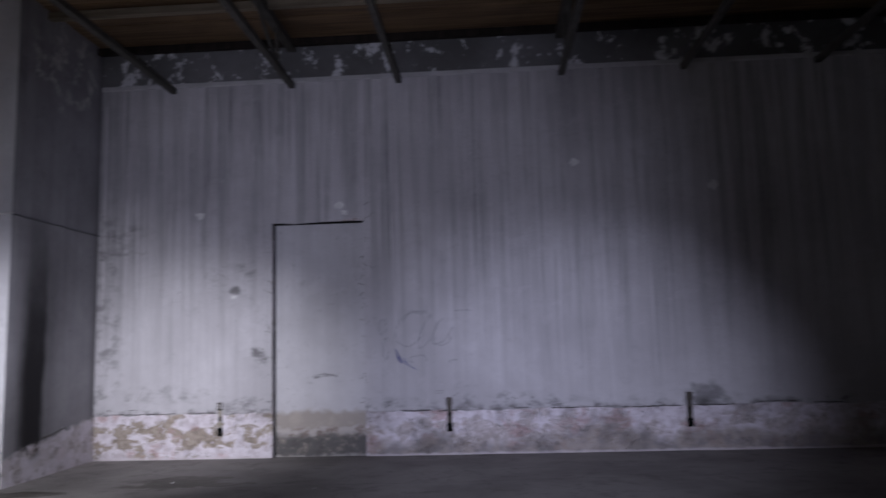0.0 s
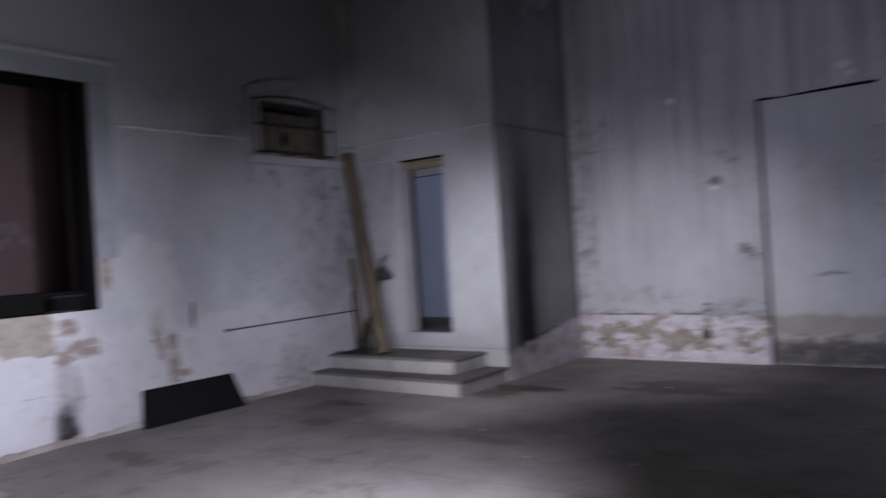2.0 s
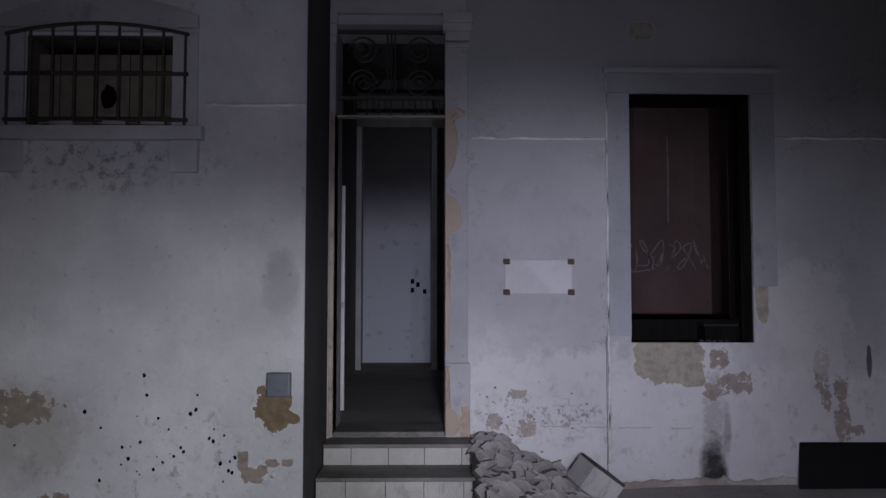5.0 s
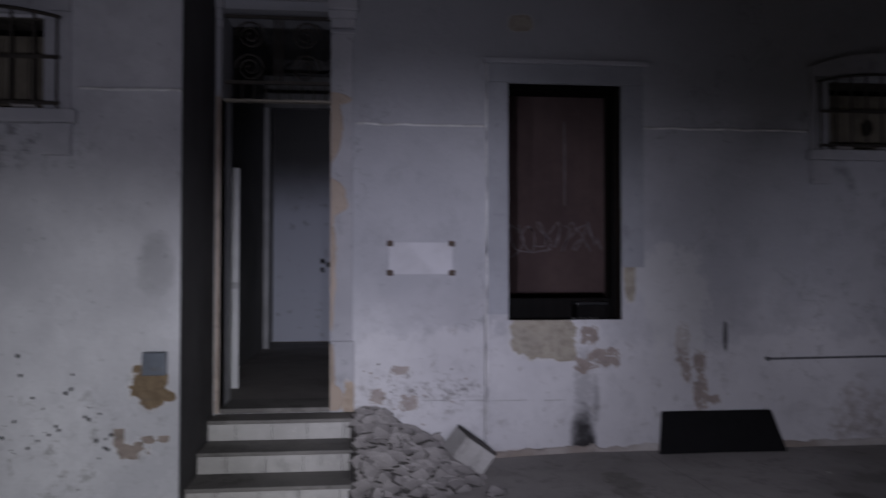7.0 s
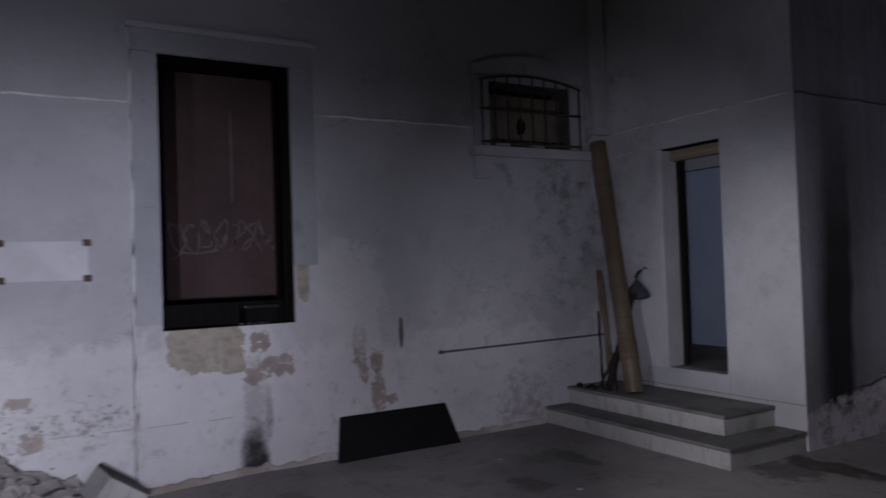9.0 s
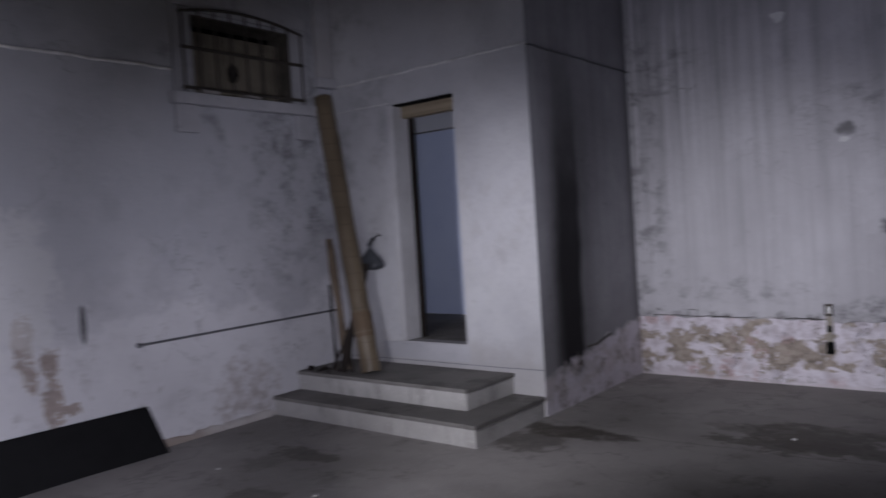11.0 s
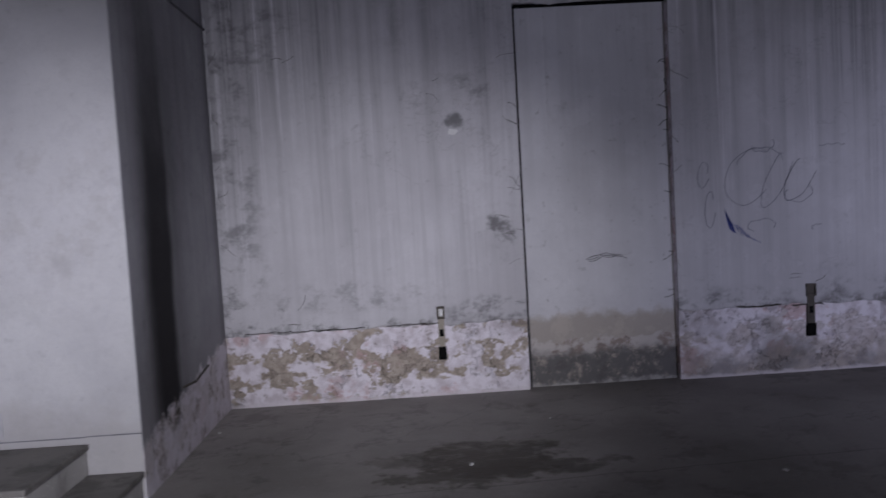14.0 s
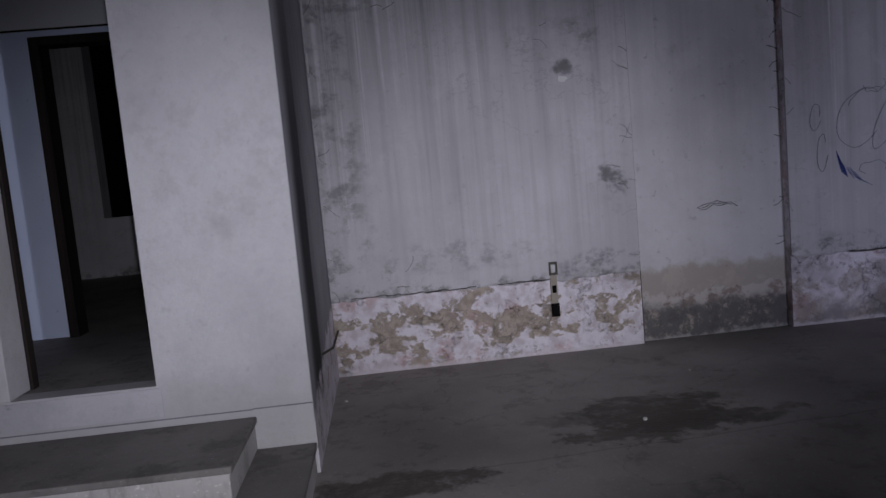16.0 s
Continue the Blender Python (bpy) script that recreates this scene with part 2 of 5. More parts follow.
def south_marks(k, c):
    c = k.bare(c, k.y, k.z, ((0.74, 0.77, 0.12, 0.11), (0.77, 0.67, 0.08, 0.07), (0.85, 0.68, 0.06, 0.03)), (0.19, 0.14, 0.09), (0.13, 0.095, 0.062), 1.6, 16, 2)
    c = k.bare(c, k.y, k.z, ((0.56, 0.42, 0.035, 0.06), (0.64, 0.34, 0.1, 0.05), (0.74, 0.41, 0.04, 0.025), (0.84, 0.41, 0.035, 0.022), (-0.9, 0.75, 0.3, 0.1), (-0.6, 0.15, 0.12, 0.08)), (0.26, 0.21, 0.18), (0.15, 0.12, 0.1), 2.4, 16, 9, 0.9)
    c = k.mix(k.math("MULTIPLY", k.math("MULTIPLY", k.blob(k.y, k.z, 0.0, 0.35, 1.0, 0.5, 0.8, 4, 0.9), k.step(k.noise(8, 9, rough=0.82), 0.54, 0.64)), 0.6), c, (0.12, 0.11, 0.1))
    c = k.mix(k.math("MULTIPLY", k.blob(k.y, k.z, -0.95, 0.6, 0.5, 0.3, 1.0, 5, 0.8), 0.4), c, (0.22, 0.19, 0.14))
    c = k.mix(k.math("MULTIPLY", k.blob(k.y, k.z, 0.78, 1.5, 0.1, 0.2, 0.9, 6, 0.95), 0.35), c, (0.15, 0.15, 0.16))
    c = k.mix(k.math("MULTIPLY", k.math("MULTIPLY", k.blob(k.y, k.z, -0.4, 2.3, 0.7, 0.2, 0.8, 4, 0.9), k.step(k.noise(14, 6, rough=0.75), 0.48, 0.62)), 0.6), c, (0.08, 0.08, 0.08))
    return c


def bay_east_marks(k, c):
    soot = (0.012, 0.011, 0.013)
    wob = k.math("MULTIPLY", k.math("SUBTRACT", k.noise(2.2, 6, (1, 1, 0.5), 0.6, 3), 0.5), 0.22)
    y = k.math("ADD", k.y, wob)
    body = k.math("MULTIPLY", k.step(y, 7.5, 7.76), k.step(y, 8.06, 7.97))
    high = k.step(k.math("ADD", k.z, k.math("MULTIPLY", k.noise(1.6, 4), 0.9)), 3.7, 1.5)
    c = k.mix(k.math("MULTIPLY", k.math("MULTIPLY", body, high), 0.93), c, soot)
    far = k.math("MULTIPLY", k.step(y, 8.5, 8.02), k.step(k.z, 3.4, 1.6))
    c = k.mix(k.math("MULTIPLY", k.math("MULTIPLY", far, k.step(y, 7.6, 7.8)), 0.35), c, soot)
    # even darkening towards the inner corner
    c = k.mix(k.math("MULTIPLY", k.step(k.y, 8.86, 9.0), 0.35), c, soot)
    flakes = k.math("MULTIPLY", k.blob(k.y, k.z, 8.3, 4.5, 0.6, 0.5, 1.2, 3, 0.6), k.step(k.noise(4.5, 8, rough=0.7, shift=19), 0.5, 0.6))
    c = k.mix(k.math("MULTIPLY", flakes, 0.75), c, (0.66, 0.65, 0.64))
    edge = k.math("SUBTRACT", k.z, k.math("ADD", 0.3, k.math("MULTIPLY", k.math("SUBTRACT", k.y, 7.6), 0.14)))
    low = k.step(k.math("ADD", edge, k.math("MULTIPLY", k.math("SUBTRACT", k.noise(9, 7, rough=0.7), 0.5), 0.3)), 0.03, 0.0)
    foot = k.mix(k.step(k.noise(8, 8, rough=0.72, shift=44), 0.52, 0.62), (0.7, 0.67, 0.73), (0.3, 0.27, 0.27))
    foot = k.mix(k.math("MULTIPLY", k.math("MULTIPLY", body, k.step(k.noise(13, 8, rough=0.78, shift=9), 0.47, 0.57)), k.step(k.z, 0.12, 0.3)), foot, soot)
    return k.mix(low, c, k.mix(0.3, foot, peel(k)))


def peel(k):
    """Peeled paint of several ages: white, lilac, pink, ochre render, dirt."""
    warp = k.math("MULTIPLY", k.math("SUBTRACT", k.noise(26, 4, shift=31), 0.5), 0.16)
    a = k.math("ADD", k.noise(5.5, 7, (1, 1, 1.3), 0.68, 2), warp)
    b = k.math("ADD", k.noise(8, 7, (1, 1, 1.2), 0.68, 7), warp)
    d = k.noise(2.6, 4, shift=12)
    c = k.mix(k.step(k.noise(14, 5, shift=4), 0.4, 0.65), (0.76, 0.72, 0.78), (0.58, 0.53, 0.57))
    mid = k.math("MULTIPLY", k.step(k.z, 0.06, 0.16), k.step(k.z, 0.46, 0.3))
    east = k.step(k.x, -1.25, -0.9)
    keep = k.math("SUBTRACT", 1.0, k.math("MULTIPLY", east, 0.6))
    c = k.mix(k.math("MULTIPLY", k.math("MULTIPLY", k.step(k.math("ADD", a, k.math("MULTIPLY", mid, 0.09)), 0.575, 0.595), 0.92), keep), c, k.mix(k.step(k.noise(19, 5, shift=3), 0.4, 0.65), (0.42, 0.36, 0.3), (0.3, 0.25, 0.2)))
    c = k.mix(k.math("MULTIPLY", k.math("MULTIPLY", k.step(d, 0.54, 0.62), k.step(b, 0.46, 0.52)), 0.7), c, (0.5, 0.34, 0.34))
    c = k.mix(k.math("MULTIPLY", k.step(b, 0.6, 0.68), 0.6), c, (0.2, 0.165, 0.14))
    rise = k.math("ADD", k.z, k.math("MULTIPLY", k.math("SUBTRACT", k.noise(1.6, 8, rough=0.66, shift=23), 0.5), 0.9))
    c = k.mix(k.math("MULTIPLY", k.math("MULTIPLY", k.step(rise, 0.3, 0.1), east), 0.8), c, k.mix(k.step(k.noise(6, 7, rough=0.7, shift=29), 0.42, 0.6), (0.34, 0.295, 0.26), (0.2, 0.185, 0.18)))
    edge = k.math("ABSOLUTE", k.math("SUBTRACT", a, 0.565))
    c = k.mix(k.math("MULTIPLY", k.step(edge, 0.014, 0.003), 0.6), c, (0.14, 0.12, 0.11))
    c = k.mix(k.math("MULTIPLY", k.step(k.noise(1.4, 4, shift=17), 0.55, 0.7), 0.5), c, (0.15, 0.145, 0.14))
    return k.mix(k.math("MULTIPLY", k.step(k.math("ADD", k.z, k.math("MULTIPLY", k.noise(9, 6, rough=0.7), 0.08)), 0.075, 0.05), 0.7), c, (0.66, 0.62, 0.65))


def north_marks(k, c):
    fine = k.step(k.noise(6, 8, (1, 1, 1.3), 0.68, 8), 0.47, 0.66)
    ring = k.math("MULTIPLY", k.blob(k.x, k.z, -2.65, 1.95, 0.07, 0.05, 0.9, 12, 0.5), 0.7)
    c = k.mix(ring, c, (0.07, 0.07, 0.07))
    for cx, cz, rx, rz, f in ((-2.36, 1.2, 0.2, 0.13, 0.7), (-4.25, 1.3, 0.2, 1.6, 0.5), (-4.2, 0.6, 0.3, 0.12, 0.8), (-2.4, 0.6, 0.35, 0.1, 0.7), (-0.8, 0.56, 0.5, 0.09, 0.7),
                              (0.6, 0.58, 0.7, 0.1, 0.7), (2.6, 0.55, 0.7, 0.1, 0.5), (-2.7, 2.15, 0.4, 0.1, 0.45), (-3.4, 0.75, 0.6, 0.1, 0.4), (-4.1, 2.6, 0.35, 0.3, 0.4)):
        c = k.mix(k.math("MULTIPLY", k.math("MULTIPLY", k.blob(k.x, k.z, cx, cz, rx, rz, 0.7, 3, 0.9, cx), fine), f), c, (0.07, 0.068, 0.068))
    # dirt and the shadow of the coat's broken edge painted as one line
    hem = k.math("ADD", k.z, k.math("MULTIPLY", k.noise(3, 5, shift=9), 0.3))
    c = k.mix(k.math("MULTIPLY", k.math("MULTIPLY", k.step(hem, 0.74, 0.66), k.step(k.noise(5, 7, rough=0.75, shift=6), 0.46, 0.58)), 0.75), c, (0.1, 0.095, 0.09))
    crack = k.math("ABSOLUTE", k.math("SUBTRACT", k.noise(1.7, 7, (1, 1, 1.6), 0.6, 14), 0.5))
    c = k.mix(k.math("MULTIPLY", k.math("MULTIPLY", k.step(crack, 0.006, 0.001), k.step(k.noise(1.1, 3, shift=5), 0.45, 0.6)), 0.22), c, (0.1, 0.1, 0.1))
    c = k.mix(k.math("MULTIPLY", k.blob(k.x, k.z, 2.75, 0.58, 0.2, 0.16, 1.2, 8, 0.7), 0.6), c, (0.08, 0.08, 0.08))
    return c


def panel_marks(k, c):
    tan, grey = (0.34, 0.3, 0.26), (0.1, 0.098, 0.1)
    e = k.math("ADD", k.z, k.math("MULTIPLY", k.math("SUBTRACT", k.noise(5, 9, rough=0.72), 0.5), 0.26))
    old = k.step(k.noise(7, 8, rough=0.75, shift=6), 0.5, 0.6)
    c = k.mix(k.math("MULTIPLY", k.step(e, 0.55, 0.47), 0.8), c, k.mix(old, tan, (0.4, 0.35, 0.3)))
    c = k.mix(k.math("MULTIPLY", k.step(e, 0.345, 0.33), 0.85), c, k.mix(old, (0.5, 0.47, 0.46), (0.25, 0.2, 0.18)))
    c = k.mix(k.math("MULTIPLY", k.step(e, 0.3, 0.2), 0.9), c, k.mix(k.step(k.noise(9, 9, rough=0.78), 0.5, 0.62), grey, k.mix(old, tan, (0.16, 0.155, 0.15))))
    c = k.mix(k.math("MULTIPLY", k.step(e, 0.04, 0.0), 0.8), c, (0.42, 0.41, 0.4))
    spots_ = k.step(k.noise(10, 8, (1, 1, 1.2), 0.78, 3), 0.6, 0.68)
    return k.mix(k.math("MULTIPLY", spots_, 0.4), c, (0.12, 0.115, 0.11))


WALL, SHADE = (0.6, 0.6, 0.63), (0.42, 0.42, 0.45)
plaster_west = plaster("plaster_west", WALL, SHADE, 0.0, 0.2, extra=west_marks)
plaster_south = plaster("plaster_south", WALL, SHADE, 0.0, 0.25, shift=4, extra=south_marks)
def bay_marks(k, c):
    soil = k.step(k.noise(2.6, 9, rough=0.7, shift=61), 0.47, 0.68)
    c = k.mix(k.math("MULTIPLY", soil, 0.12), c, (0.25, 0.245, 0.24))
    c = k.mix(k.math("MULTIPLY", k.math("MULTIPLY", k.blob(k.x, k.z, -4.75, 1.45, 0.5, 0.35, 1.0, 4, 0.9), k.step(k.noise(9, 8, rough=0.72), 0.46, 0.62)), 0.18), c, (0.3, 0.275, 0.25))
    c = k.mix(k.math("MULTIPLY", k.math("MULTIPLY", k.blob(k.x, k.z, -6.3, 2.3, 0.6, 1.1, 0.8, 3, 0.9), soil), 0.5), c, (0.16, 0.16, 0.165))
    hem = k.math("ADD", k.z, k.math("MULTIPLY", k.noise(4, 6, rough=0.65, shift=2), 0.5))
    return k.mix(k.math("MULTIPLY", k.step(hem, 0.82, 0.6), 0.3), c, (0.3, 0.27, 0.25))


plaster_bay = plaster("plaster_bay", (0.6, 0.6, 0.62), (0.46, 0.46, 0.49), 0.0, 0.12, shift=8, extra=bay_marks)
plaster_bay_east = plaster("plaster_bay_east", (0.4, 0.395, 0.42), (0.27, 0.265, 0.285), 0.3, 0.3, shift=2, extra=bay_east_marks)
plaster_north = plaster("plaster_north", (0.6, 0.59, 0.62), (0.47, 0.46, 0.485), 0.62, 0.2, grime=(0.17, 0.165, 0.175), shift=1, extra=north_marks, relief=0.4)
plaster_panel = plaster("plaster_panel", (0.62, 0.615, 0.645), (0.5, 0.495, 0.52), 0.22, 0.3, grime=(0.17, 0.17, 0.17), shift=6, extra=panel_marks)
plaster_base = plaster("plaster_base", WALL, SHADE, 0.0, 0.2, extra=lambda k, c: peel(k), relief=0.9)
plaster_band = plaster("plaster_band", (0.2, 0.2, 0.21), (0.12, 0.12, 0.12), 0.0, 0.2, extra=lambda k, c: k.mix(k.step(k.noise(4.5, 8, (1, 1, 0.8), 0.68), 0.55, 0.6), c, (0.66, 0.67, 0.7)))
plaster_blackish = plaster("plaster_blackish", (0.075, 0.07, 0.075), (0.04, 0.038, 0.04), 0.3, 0.2, grime=(0.015, 0.015, 0.015), shift=5)
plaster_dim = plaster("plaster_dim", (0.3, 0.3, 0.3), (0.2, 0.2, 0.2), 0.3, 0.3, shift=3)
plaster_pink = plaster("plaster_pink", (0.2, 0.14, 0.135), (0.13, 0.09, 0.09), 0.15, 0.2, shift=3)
jamb_paint = plaster("jamb_paint", (0.62, 0.62, 0.64), (0.44, 0.43, 0.44), 0.25, 0.25, grime=(0.2, 0.18, 0.16), shift=47, relief=0.3)
plaster_trim = plaster("plaster_trim", (0.5, 0.5, 0.53), (0.36, 0.36, 0.39), 0.0, 0.3, shift=11)
# much darker tone for the side of the projecting wall
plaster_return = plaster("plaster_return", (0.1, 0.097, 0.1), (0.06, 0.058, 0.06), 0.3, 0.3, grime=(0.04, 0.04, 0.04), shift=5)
plaster_jamb = plaster("plaster_jamb", (0.56, 0.48, 0.42), (0.3, 0.24, 0.2), 0.0, 0.5, shift=23, relief=1.0)
plaster_portal = plaster("plaster_portal", (0.5, 0.5, 0.53), (0.36, 0.36, 0.39), 0.0, 0.3, shift=11, extra=lambda k, c: k.bare(c, k.y, k.z, ((0.34, 1.25, 0.03, 0.25), (0.48, 0.1, 0.05, 0.16)), (0.46, 0.38, 0.31), (0.36, 0.29, 0.23), 1.5, 12, 4))
plaster_surround = plaster("plaster_surround", (0.4, 0.41, 0.45), (0.3, 0.31, 0.34), 0.0, 0.3, shift=25)
plaster_ochre = plaster("plaster_ochre", (0.36, 0.33, 0.28), (0.28, 0.25, 0.21), 0.0, 0.25, shift=15, relief=0.6)
plaster_rust = plaster("plaster_rust", (0.31, 0.245, 0.205), (0.22, 0.17, 0.14), 0.0, 0.3, shift=19, relief=0.6)


def blue_paint():
    k = Mat("blue_paint", 0.6)
    c = k.mix(k.step(k.noise(1.5, 4), 0.35, 0.7), (0.66, 0.74, 0.95), (0.6, 0.68, 0.9))
    c = k.mix(k.step(k.z, 2.42, 2.425), c, (0.68, 0.7, 0.76))
    c = k.mix(k.math("MULTIPLY", k.step(k.noise(25, 4), 0.68, 0.74), 0.4), c, (0.15, 0.15, 0.17))
    k.bump(k.noise(40, 4), 0.1, 0.004)
    return k.colour(c)


def concrete(name, light, dark, extra=None, rough=0.8, relief=0.3):
    k = Mat(name, rough)
    c = k.mix(k.step(k.noise(1.1, 6), 0.35, 0.68), light, dark)
    c = k.mix(k.math("MULTIPLY", k.step(k.noise(6, 6, rough=0.65, shift=4), 0.52, 0.7), 0.45), c, dark)
    c = k.mix(k.math("MULTIPLY", k.step(k.noise(60, 3, shift=2), 0.62, 0.7), 0.35), c, (light[0] * 1.7, light[1] * 1.7, light[2] * 1.7))
    if extra:
        c = extra(k, c)
    k.bump(k.math("ADD", k.noise(45, 5), k.math("MULTIPLY", k.noise(5, 5), 1.5)), relief, 0.01)
    return k.colour(c)


def floor_marks(k, c):
    oil = (0.045, 0.037, 0.023)
    wet = None
    for cx, cy, rx, ry, rag, f in ((-2.65, 7.7, 0.36, 0.24, 0.75, 0.95), (-2.35, 7.5, 0.34, 0.11, 1.1, 0.85), (-3.05, 7.72, 0.2, 0.09, 1.1, 0.5), (-2.75, 7.42, 0.36, 0.12, 1.1, 0.8),
                                   (-3.95, 7.15, 0.34, 0.12, 0.9, 0.85), (-4.15, 6.85, 0.2, 0.2, 0.9, 0.6), (-5.3, 5.95, 0.22, 0.1, 1.0, 0.6),
                                   (-4.9, 5.3, 0.16, 0.12, 1.0, 0.45), (-3.3, 5.4, 0.3, 0.08, 1.0, 0.4), (-5.4, 3.9, 0.3, 0.1, 1.0, 0.4)):
        b = k.math("MULTIPLY", k.math("MULTIPLY", k.blob(k.x, k.y, cx, cy, rx * 1.1, ry * 1.1, rag * 1.5, 6.5, 0.4, cx), k.step(k.noise(11, 8, rough=0.74, shift=cy), 0.24, 0.5)), f)
        c = k.mix(b, c, oil)
        wet = b if wet is None else k.math("MAXIMUM", wet, b)
    scuff = k.step(k.noise(3.2, 9, rough=0.75, shift=33), 0.53, 0.62)
    c = k.mix(k.math("MULTIPLY", scuff, 0.35), c, (0.09, 0.085, 0.08))
    dust = k.step(k.noise(1.9, 8, rough=0.7, shift=41), 0.52, 0.66)
    c = k.mix(k.math("MULTIPLY", dust, 0.35), c, (0.34, 0.325, 0.31))
    k.gloss(k.math("SUBTRACT", 0.8, k.math("MULTIPLY", wet, 0.35)))
    w = k.math("MULTIPLY", k.math("SUBTRACT", k.noise(2.5, 5), 0.5), 0.1)
    for at in (7.3, 4.6, 1.9):
        line = k.math("ABSOLUTE", k.math("SUBTRACT", k.math("ADD", k.y, w), k.math("ADD", k.math("MULTIPLY", k.x, 0.06), at + 0.14)))
        c = k.mix(k.math("MULTIPLY", k.step(line, 0.009, 0.002), 0.28), c, (0.02, 0.02, 0.02))
    cr = k.math("ABSOLUTE", k.math("SUBTRACT", k.noise(0.8, 6, shift=21), 0.5))
    return k.mix(k.math("MULTIPLY", k.step(cr, 0.004, 0.001), 0.25), c, (0.02, 0.02, 0.02))


concrete_floor = concrete("concrete_floor", (0.34, 0.322, 0.312), (0.245, 0.232, 0.222), floor_marks)
concrete_tread = concrete("concrete_tread", (0.23, 0.22, 0.21), (0.14, 0.134, 0.128), lambda k, c: k.mix(k.math("MULTIPLY", k.step(k.noise(3.5, 9, rough=0.75, shift=5), 0.52, 0.62), 0.5), c, (0.07, 0.066, 0.06)))
concrete_riser = concrete("concrete_riser", (0.52, 0.51, 0.5), (0.36, 0.35, 0.34), lambda k, c: k.mix(k.math("MULTIPLY", k.step(k.noise(6, 8, (1, 1, 0.3), 0.72, 5), 0.52, 0.64), 0.45), c, (0.16, 0.15, 0.14)))
concrete_dark = concrete("concrete_dark", (0.3, 0.28, 0.265), (0.2, 0.185, 0.175))
concrete_rubble = concrete("concrete_rubble", (0.37, 0.35, 0.345), (0.2, 0.187, 0.185), relief=0.6)
# near-black tones; in the rubble they paint the shade between shards
concrete_blackish = concrete("concrete_blackish", (0.07, 0.065, 0.063), (0.04, 0.037, 0.036), relief=0.8)
shard_edge_shade = concrete("shard_edge_shade", (0.08, 0.074, 0.07), (0.045, 0.042, 0.04), relief=0.8)


def wood(name, light, dark, along="x", rough=0.7):
    k = Mat(name, rough)
    k.b.inputs["Specular IOR Level"].default_value = 0.08 if light[0] < 0.05 else 0.3
    st = {"x": (0.15, 3, 3), "y": (3, 0.15, 3), "z": (3, 3, 0.15)}[along]
    c = k.mix(k.step(k.noise(6, 5, st), 0.35, 0.65), light, dark)
    c = k.mix(k.math("MULTIPLY", k.step(k.noise(1.3, 5), 0.5, 0.75), 0.5), c, (dark[0] * 0.5, dark[1] * 0.5, dark[2] * 0.5))
    k.bump(k.noise(14, 4, st), 0.25, 0.005)
    return k.colour(c)


def simple(name, colour, rough=0.6, metal=0.0, vary=0.35, scale=8.0):
    k = Mat(name, rough, metal)
    k.b.inputs["Specular IOR Level"].default_value = 0.1 if colour[0] < 0.015 else 0.3
    d = tuple(v * (1 - vary) for v in colour)
    c = k.mix(k.step(k.noise(scale, 6, rough=0.65), 0.35, 0.7), colour, d)
    k.bump(k.noise(scale * 5, 4), 0.15, 0.004)
    return k.colour(c)


mat_blue = blue_paint()
wood_roof = wood("wood_roof", (0.2, 0.13, 0.07), (0.11, 0.07, 0.04))
wood_door = wood("wood_door", (0.34, 0.28, 0.2), (0.22, 0.175, 0.12))
wood_lintel = wood("wood_lintel", (0.26, 0.225, 0.17), (0.15, 0.125, 0.09))
wood_stick = wood("wood_stick", (0.2, 0.155, 0.11), (0.12, 0.09, 0.065), "z")
wood_dark = wood("wood_dark", (0.035, 0.028, 0.025), (0.02, 0.017, 0.015), "z")
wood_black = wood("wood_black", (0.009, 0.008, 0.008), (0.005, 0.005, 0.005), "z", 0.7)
iron = simple("iron", (0.085, 0.075, 0.066), 0.6, 0.4)
steel_dark = simple("steel_dark", (0.1, 0.095, 0.085), 0.65, 0.3)
black_board = simple("black_board", (0.012, 0.012, 0.013), 0.55, 0.0, 0.2)
black_plastic = simple("black_plastic", (0.02, 0.021, 0.023), 0.35)
bag_film = simple("bag_film", (0.075, 0.08, 0.092), 0.4, 0.0, 0.4, 14)
white_paint = simple("white_paint", (0.55, 0.55, 0.57), 0.6, 0.0, 0.25, 3)
board_white = simple("board_white", (0.78, 0.78, 0.8), 0.5, 0.0, 0.12, 4)
cable_white = simple("cable_white", (0.8, 0.8, 0.8), 0.6)
cable_grey = simple("cable_grey", (0.13, 0.13, 0.14), 0.6)
metal_box = simple("metal_box", (0.13, 0.145, 0.175), 0.45, 0.2, 0.2)
metal_bright = simple("metal_bright", (0.32, 0.32, 0.32), 0.35, 0.8)
board_grey = simple("board_grey", (0.22, 0.195, 0.155), 0.85, 0.0, 0.4, 4)
ink_grey = simple("ink_grey", (0.24, 0.24, 0.27), 0.8)
ink_blue = simple("ink_blue", (0.05, 0.07, 0.28), 0.7)
chalk = simple("chalk", (0.32, 0.28, 0.3), 0.9)
paper = simple("paper", (0.75, 0.75, 0.75), 0.8, 0.0, 0.1)
hole_black = simple("hole_black", (0.006, 0.006, 0.006), 0.9)


def roll_paper():
    k = Mat("roll_paper", 0.42)
    band = k.math("FRACT", k.math("MULTIPLY", k.math("ADD", k.z, k.math("MULTIPLY", k.noise(2, 3), 0.05)), 7.5))
    c = k.mix(k.step(k.noise(5, 5, (1, 1, 0.3)), 0.35, 0.68), (0.165, 0.13, 0.088), (0.1, 0.078, 0.053))
    c = k.mix(k.math("MULTIPLY", k.step(band, 0.1, 0.0), 0.5), c, (0.07, 0.05, 0.035))
    k.bump(k.math("ADD", k.noise(12, 4), band), 0.2, 0.004)
    return k.colour(c)


mat_roll = roll_paper()


